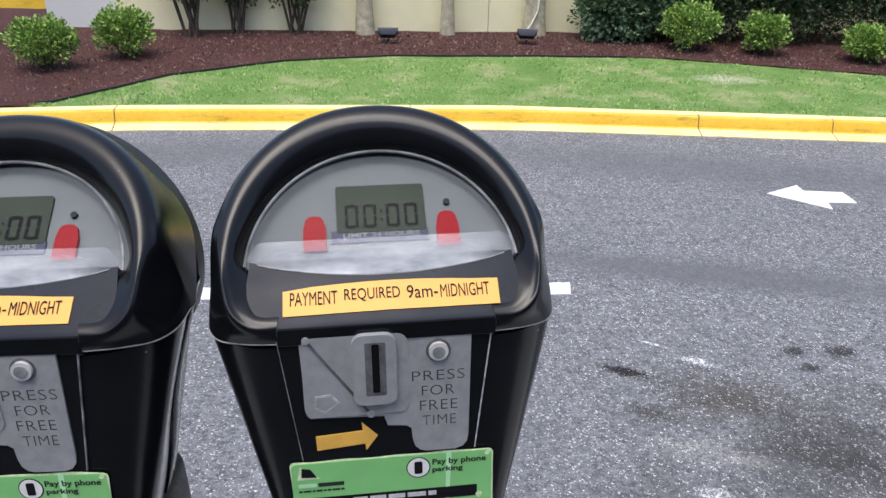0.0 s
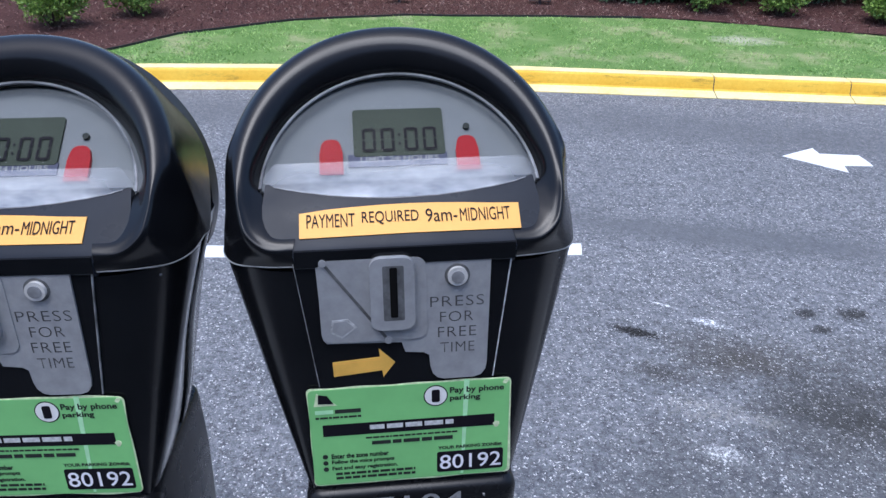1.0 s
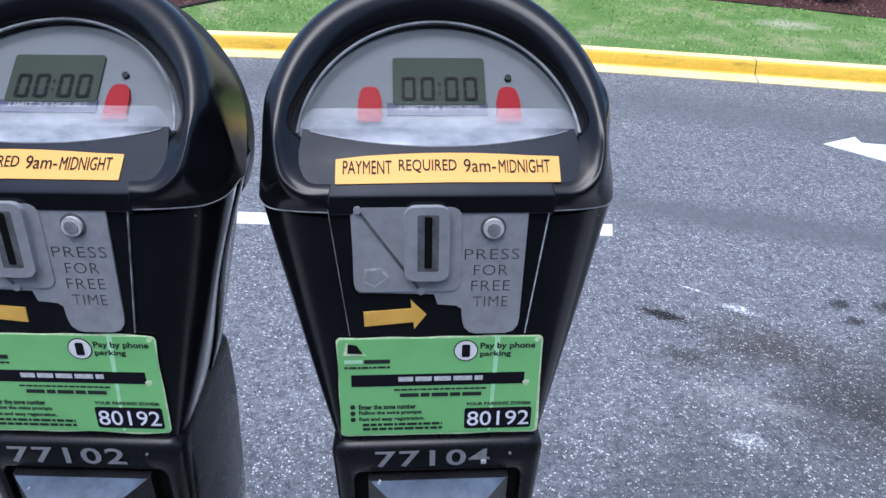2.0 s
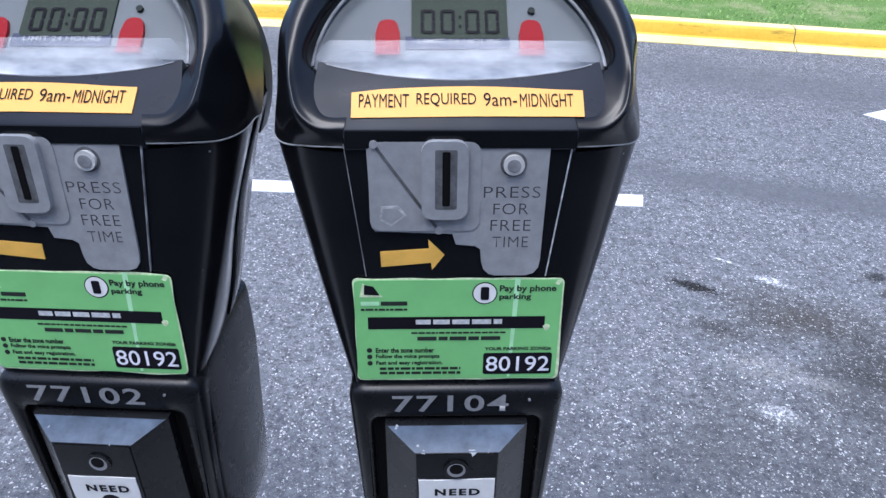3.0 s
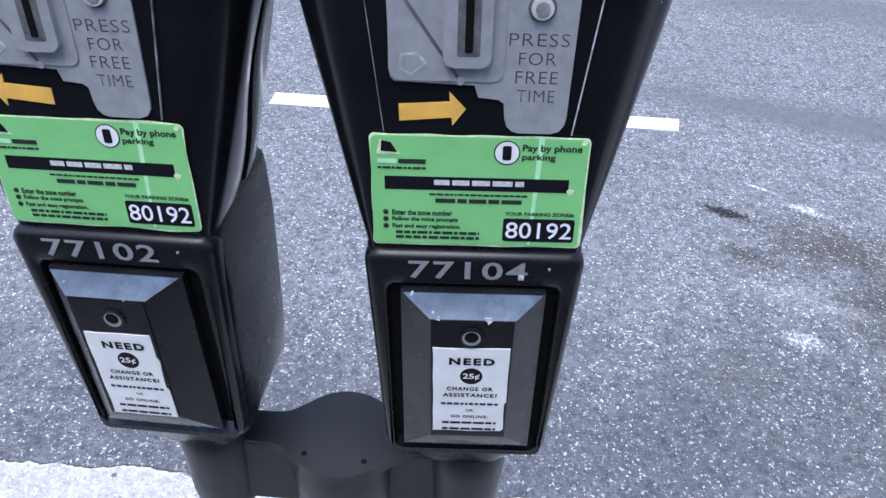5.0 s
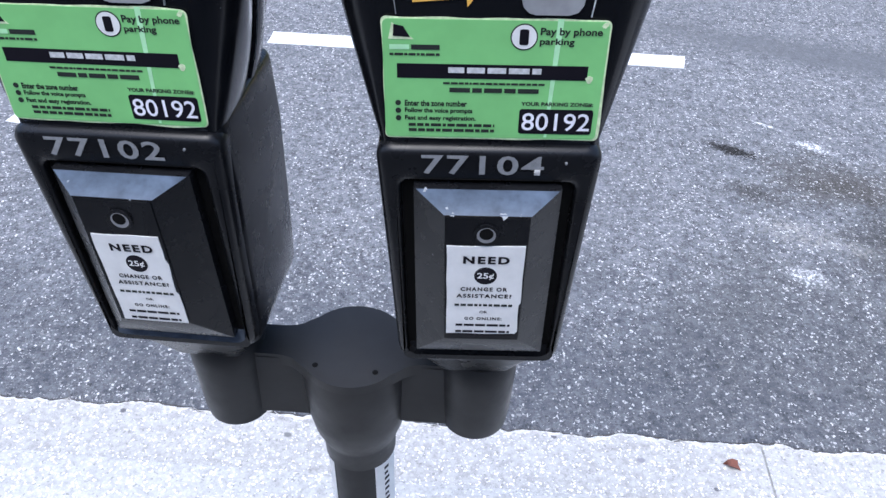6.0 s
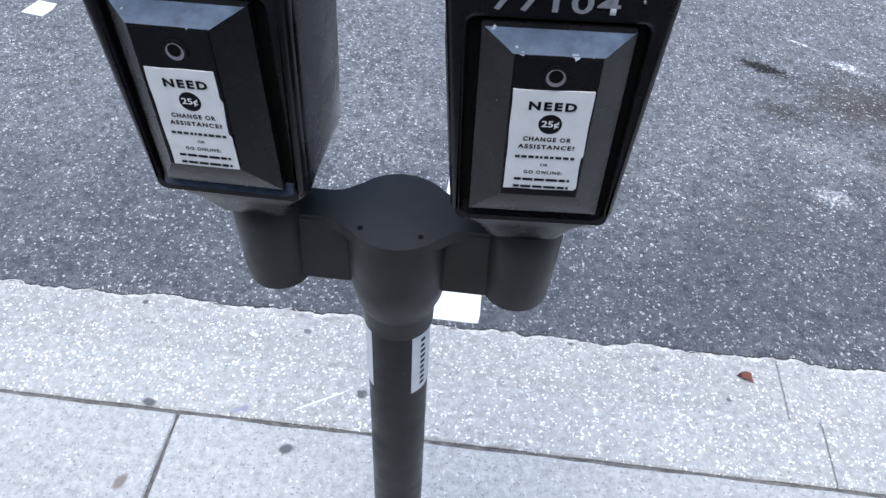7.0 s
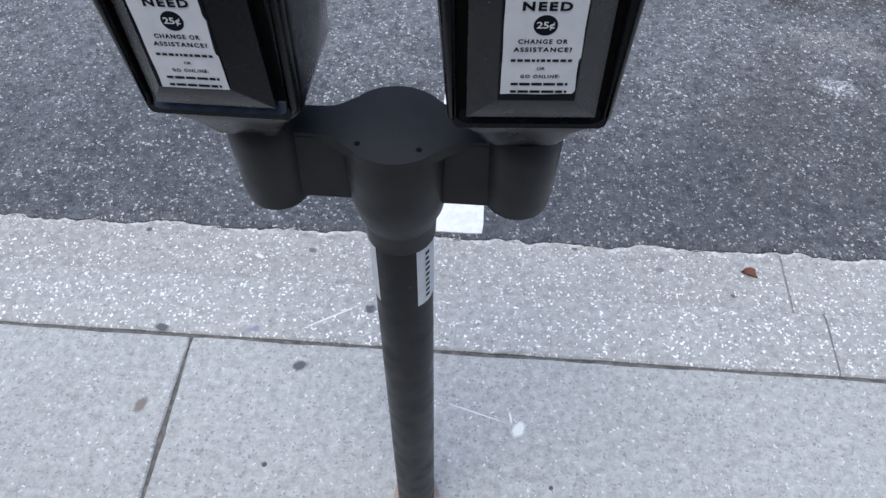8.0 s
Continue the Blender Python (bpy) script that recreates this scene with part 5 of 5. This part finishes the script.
    part("lock_ring", slab(disc(LU, LV, 0.0078), FD, 0.0008, 0.0020, 0.0006), M_VAULT, door)
    part("lock_barrel", slab(disc(LU, LV, 0.0056), FD, 0.0020, 0.0022), M_DARKSTEEL, door, "metal lock barrel")
    part("keyhole", slab(disc(LU, LV + 0.0012, 0.0042, 16), FD, 0.0022, 0.0024), M_SLOT, door)
    for u, k, r in (((-0.030, 0.5, 0.0012), (0.012, 0.97, 0.0009)) if peeled else ((-0.0365, 0.12, 0.0016), (-0.0235, 0.80, 0.0017), (0.0090, 0.97, 0.0020), (-0.0205, 0.96, 0.0012), (0.019, 0.95, 0.0009))):
        p = FV @ Vector((u, 0.0616 - 0.0081 * k, 0.0025 + 0.017 * k))
        mm = Matrix.Translation(p) @ pose(0, 0, 0, 33)
        part("paint_chip", slab([(r * (1.5 + math.sin(q * 2.3 + u * 900)) * 0.6 * math.cos(q), r * (1.0 + 0.4 * math.cos(q * 3 + u * 500)) * math.sin(q)) for q in (0, 0.8, 1.5, 2.3, 3.1, 3.9, 4.7, 5.5)], mm, -0.0004, 0.0003), M_CHIP, door)
    # help label
    lab = [(-0.0230, -0.0432), (0.0215, -0.0430), (0.0230, -0.0410), (0.0226, -0.0160), (0.0236, -0.0145), (0.0234, 0.0322), (-0.0232, 0.0322)]
    if peeled:
        lab = [(-0.0212, -0.0488), (0.0240, -0.0484), (0.0238, -0.0220), (0.0226, -0.0200), (0.0232, 0.0040), (0.0216, 0.0080), (0.0222, 0.0268), (-0.0216, 0.0265)]
    off = 0.0022 if peeled else 0.0006
    dv = -0.0105 if peeled else -0.0055
    L = part("help_label", slab(ragged(lab, 0.0022, 0.0010, 3 + arrow_dir), FD, 0.0008, 0.0014), M_LABEL, t, "worn white help label with black print")
    words("label_legend", "NEED", FD, -0.0140 + off, 0.0140 + off, 0.0240 + dv, 0.0300 + dv, M_INK, L, 0.0018, weight=0.045, spacing=1.28)
    part("coin_badge", slab(disc(off, 0.0140 + dv, 0.0070), FD, 0.0014, 0.0016), M_INK, L)
    words("label_legend", "25\u00a2", FD, -0.0052 + off, 0.0052 + off, 0.0110 + dv, 0.0168 + dv, M_LABEL, L, 0.0019, weight=0.02)
    words("label_legend", "CHANGE OR", FD, -0.0150 + off, 0.0140 + off, 0.0012 + dv, 0.0046 + dv, M_INK, L, 0.0018, weight=0.036, spacing=1.25)
    words("label_legend", "ASSISTANCE?", FD, -0.0175 + off, 0.0170 + off, -0.0046 + dv, -0.0012 + dv, M_INK, L, 0.0018, weight=0.036, spacing=1.25)
    bars("label_print", word_bars(-0.0185 + off, 0.0180 + off, -0.0120 + dv, -0.0100 + dv, 12, 0.2, 0.55), FD, M_INKSOFT, L, 0.0018)
    words("label_legend", "OR", FD, -0.0025 + off, 0.0025 + off, -0.0182 + dv, -0.0160 + dv, M_INK, L, 0.0018, weight=0.02)
    words("label_legend", "GO ONLINE:", FD, -0.0120 + off, 0.0120 + off, -0.0245 + dv, -0.0218 + dv, M_INK, L, 0.0018, weight=0.036, spacing=1.25)
    bars("label_print", word_bars(-0.0175 + off, 0.0175 + off, -0.0302 + dv, -0.0282 + dv, 13, 0.4, 1.0) + word_bars(-0.0175 + off, 0.0175 + off, -0.0362 + dv, -0.0342 + dv, 14, 0.4, 1.0), FD, M_INK, L, 0.0018)
    # meter number on the vault
    FN = face_frame(-0.0572, 1.02, 0)
    words("meter_number", number, FN, -0.0425 if peeled else -0.0388, 0.0303 if peeled else 0.0315, 0.0695, 0.0828, M_NUM, vault, 0.0006, weight=0.016, spacing=1.12)
    for u, v in ((0.0440, 0.0785),):
        part("rivet", slab(disc(u, v, 0.0008, 10), FN, 0.0, 0.0012), M_GASKET, vault)
    return t


def build_post():
    t = thing("meter_post", pose(0, 0, 0), "dark painted steel post with a twin-arm meter yoke", "meter post")
    part("pole", lathe([(0.0302, -0.05), (0.0302, 0.74)], n=48), M_POLE, t, "dark grey painted round pole")
    part("yoke", lathe([(0.0302, 0.737), (0.0326, 0.7375), (0.0334, 0.760), (0.0342, 0.764), (0.0400, 0.780), (0.0430, 0.80), (0.0450, 0.862), (0.0440, 0.8695), (0.042, 0.8715)], n=48), M_SATIN, t, "cast yoke with a flat round cap")
    for sx, cx, dz in ((1, 0.1030, 0.002), (-1, -0.1065, -0.004)):
        x0, x1 = (0.030, cx - 0.02) if sx > 0 else (cx + 0.02, -0.030)
        part("arm", box(x0, x1, -0.0165, 0.0165, 0.797, 0.868, 0.003), M_SATIN, t)
        bm = lathe([(0.012, 0.7865 + dz), (0.0240, 0.7875 + dz), (0.0285, 0.7925 + dz), (0.0300, 0.807 + dz), (0.0318, 0.862), (0.0318, 0.874), (0.0290, 0.8835)], cx, 0.0, 40)
        part("cup", bm, M_SATIN, t, "round cup that carries a meter")
    q = [(0.0820, 0.0160), (0.0640, 0.0161), (0.0560, 0.0166), (0.0500, 0.0180), (0.0450, 0.0206), (0.0400, 0.0248)]
    arc = [(0.0448 * math.cos(radians(a)), 0.0448 * math.sin(radians(a))) for a in range(40, 141, 4)]
    half = q + arc + [(-x, y) for x, y in reversed(q)]
    out = half + [(-x, -y) for x, y in half]
    part("yoke_cap", bevel(loft([[(x, y, z) for x, y in out] for z in (0.8600, 0.8722)]), 0.0030, 3), M_SATIN, t, "flat bow-tie top of the yoke")
    path = [(Vector((0.0440 * math.cos(radians(a)), 0.0440 * math.sin(radians(a)), 0.8712)), Vector((math.cos(radians(a)), math.sin(radians(a)), 0)), Vector((0, 0, 1))) for a in range(228, 317, 4)]
    part("scuffed_rim", sweep(path, disc(0, 0, 0.0006, 6)), M_SEAM, t, "scuffed front rim of the cap")
    for x, y in ((-0.0275, -0.0245), (0.0215, -0.0275)):
        part("screw", lathe([(0.0024, 0.8700), (0.0024, 0.8726), (0.0014, 0.8728)], x, y, 12), M_SLOT, t)
    for a0, a1, lab in ((33, 100, "white printed sticker wrapped on the pole"), (-106, -46, "white sticker wrapped on the pole")):
        bm = bmesh.new()
        rows = []
        for i in range(11):
            a = radians(a0 + (a1 - a0) * i / 10)
            rows.append([bm.verts.new((0.0307 * math.sin(a), -0.0307 * math.cos(a), z)) for z in (0.643, 0.736)])
        for a, b in zip(rows, rows[1:]):
            bm.faces.new((a[0], b[0], b[1], a[1]))
        s = part("pole_sticker", bm, M_LABEL, t, lab)
        bm = bmesh.new()
        rng = random.Random(a0)
        for q in range(9):
            a, z = radians(a0 + (a1 - a0) * 0.28), 0.652 + q * 0.0088
            da = rng.uniform(0.14, 0.22)
            bm.faces.new([bm.verts.new((0.0310 * math.sin(b), -0.0310 * math.cos(b), zz)) for b, zz in ((a, z), (a + da, z), (a + da, z + 0.0045), (a, z + 0.0045))])
        part("sticker_print", bm, M_INK, s, smooth=0)
    part("base_grout", lathe([(0.041, -0.004), (0.038, 0.0015), (0.031, 0.003)], n=24), M_GROUT, t, "rusty grout ring at the foot")


build_ground()
build_markings()
build_far_kerb()
build_verge()
build_wall()
build_back()
build_post()
build_meter(pose(0.1005, 0.002, Z0 + 0.0014, 0, -1.0, 3.0), "77104", "black domed parking meter, expired display, chipped vault door", 1, False)
build_meter(pose(-0.1085, 0.003, Z0 - 0.005, 0, -2.4, -2.6), "77102", "black domed parking meter with a peeling help label", -1, True)
build_planting()
build_grass()
build_pavement()
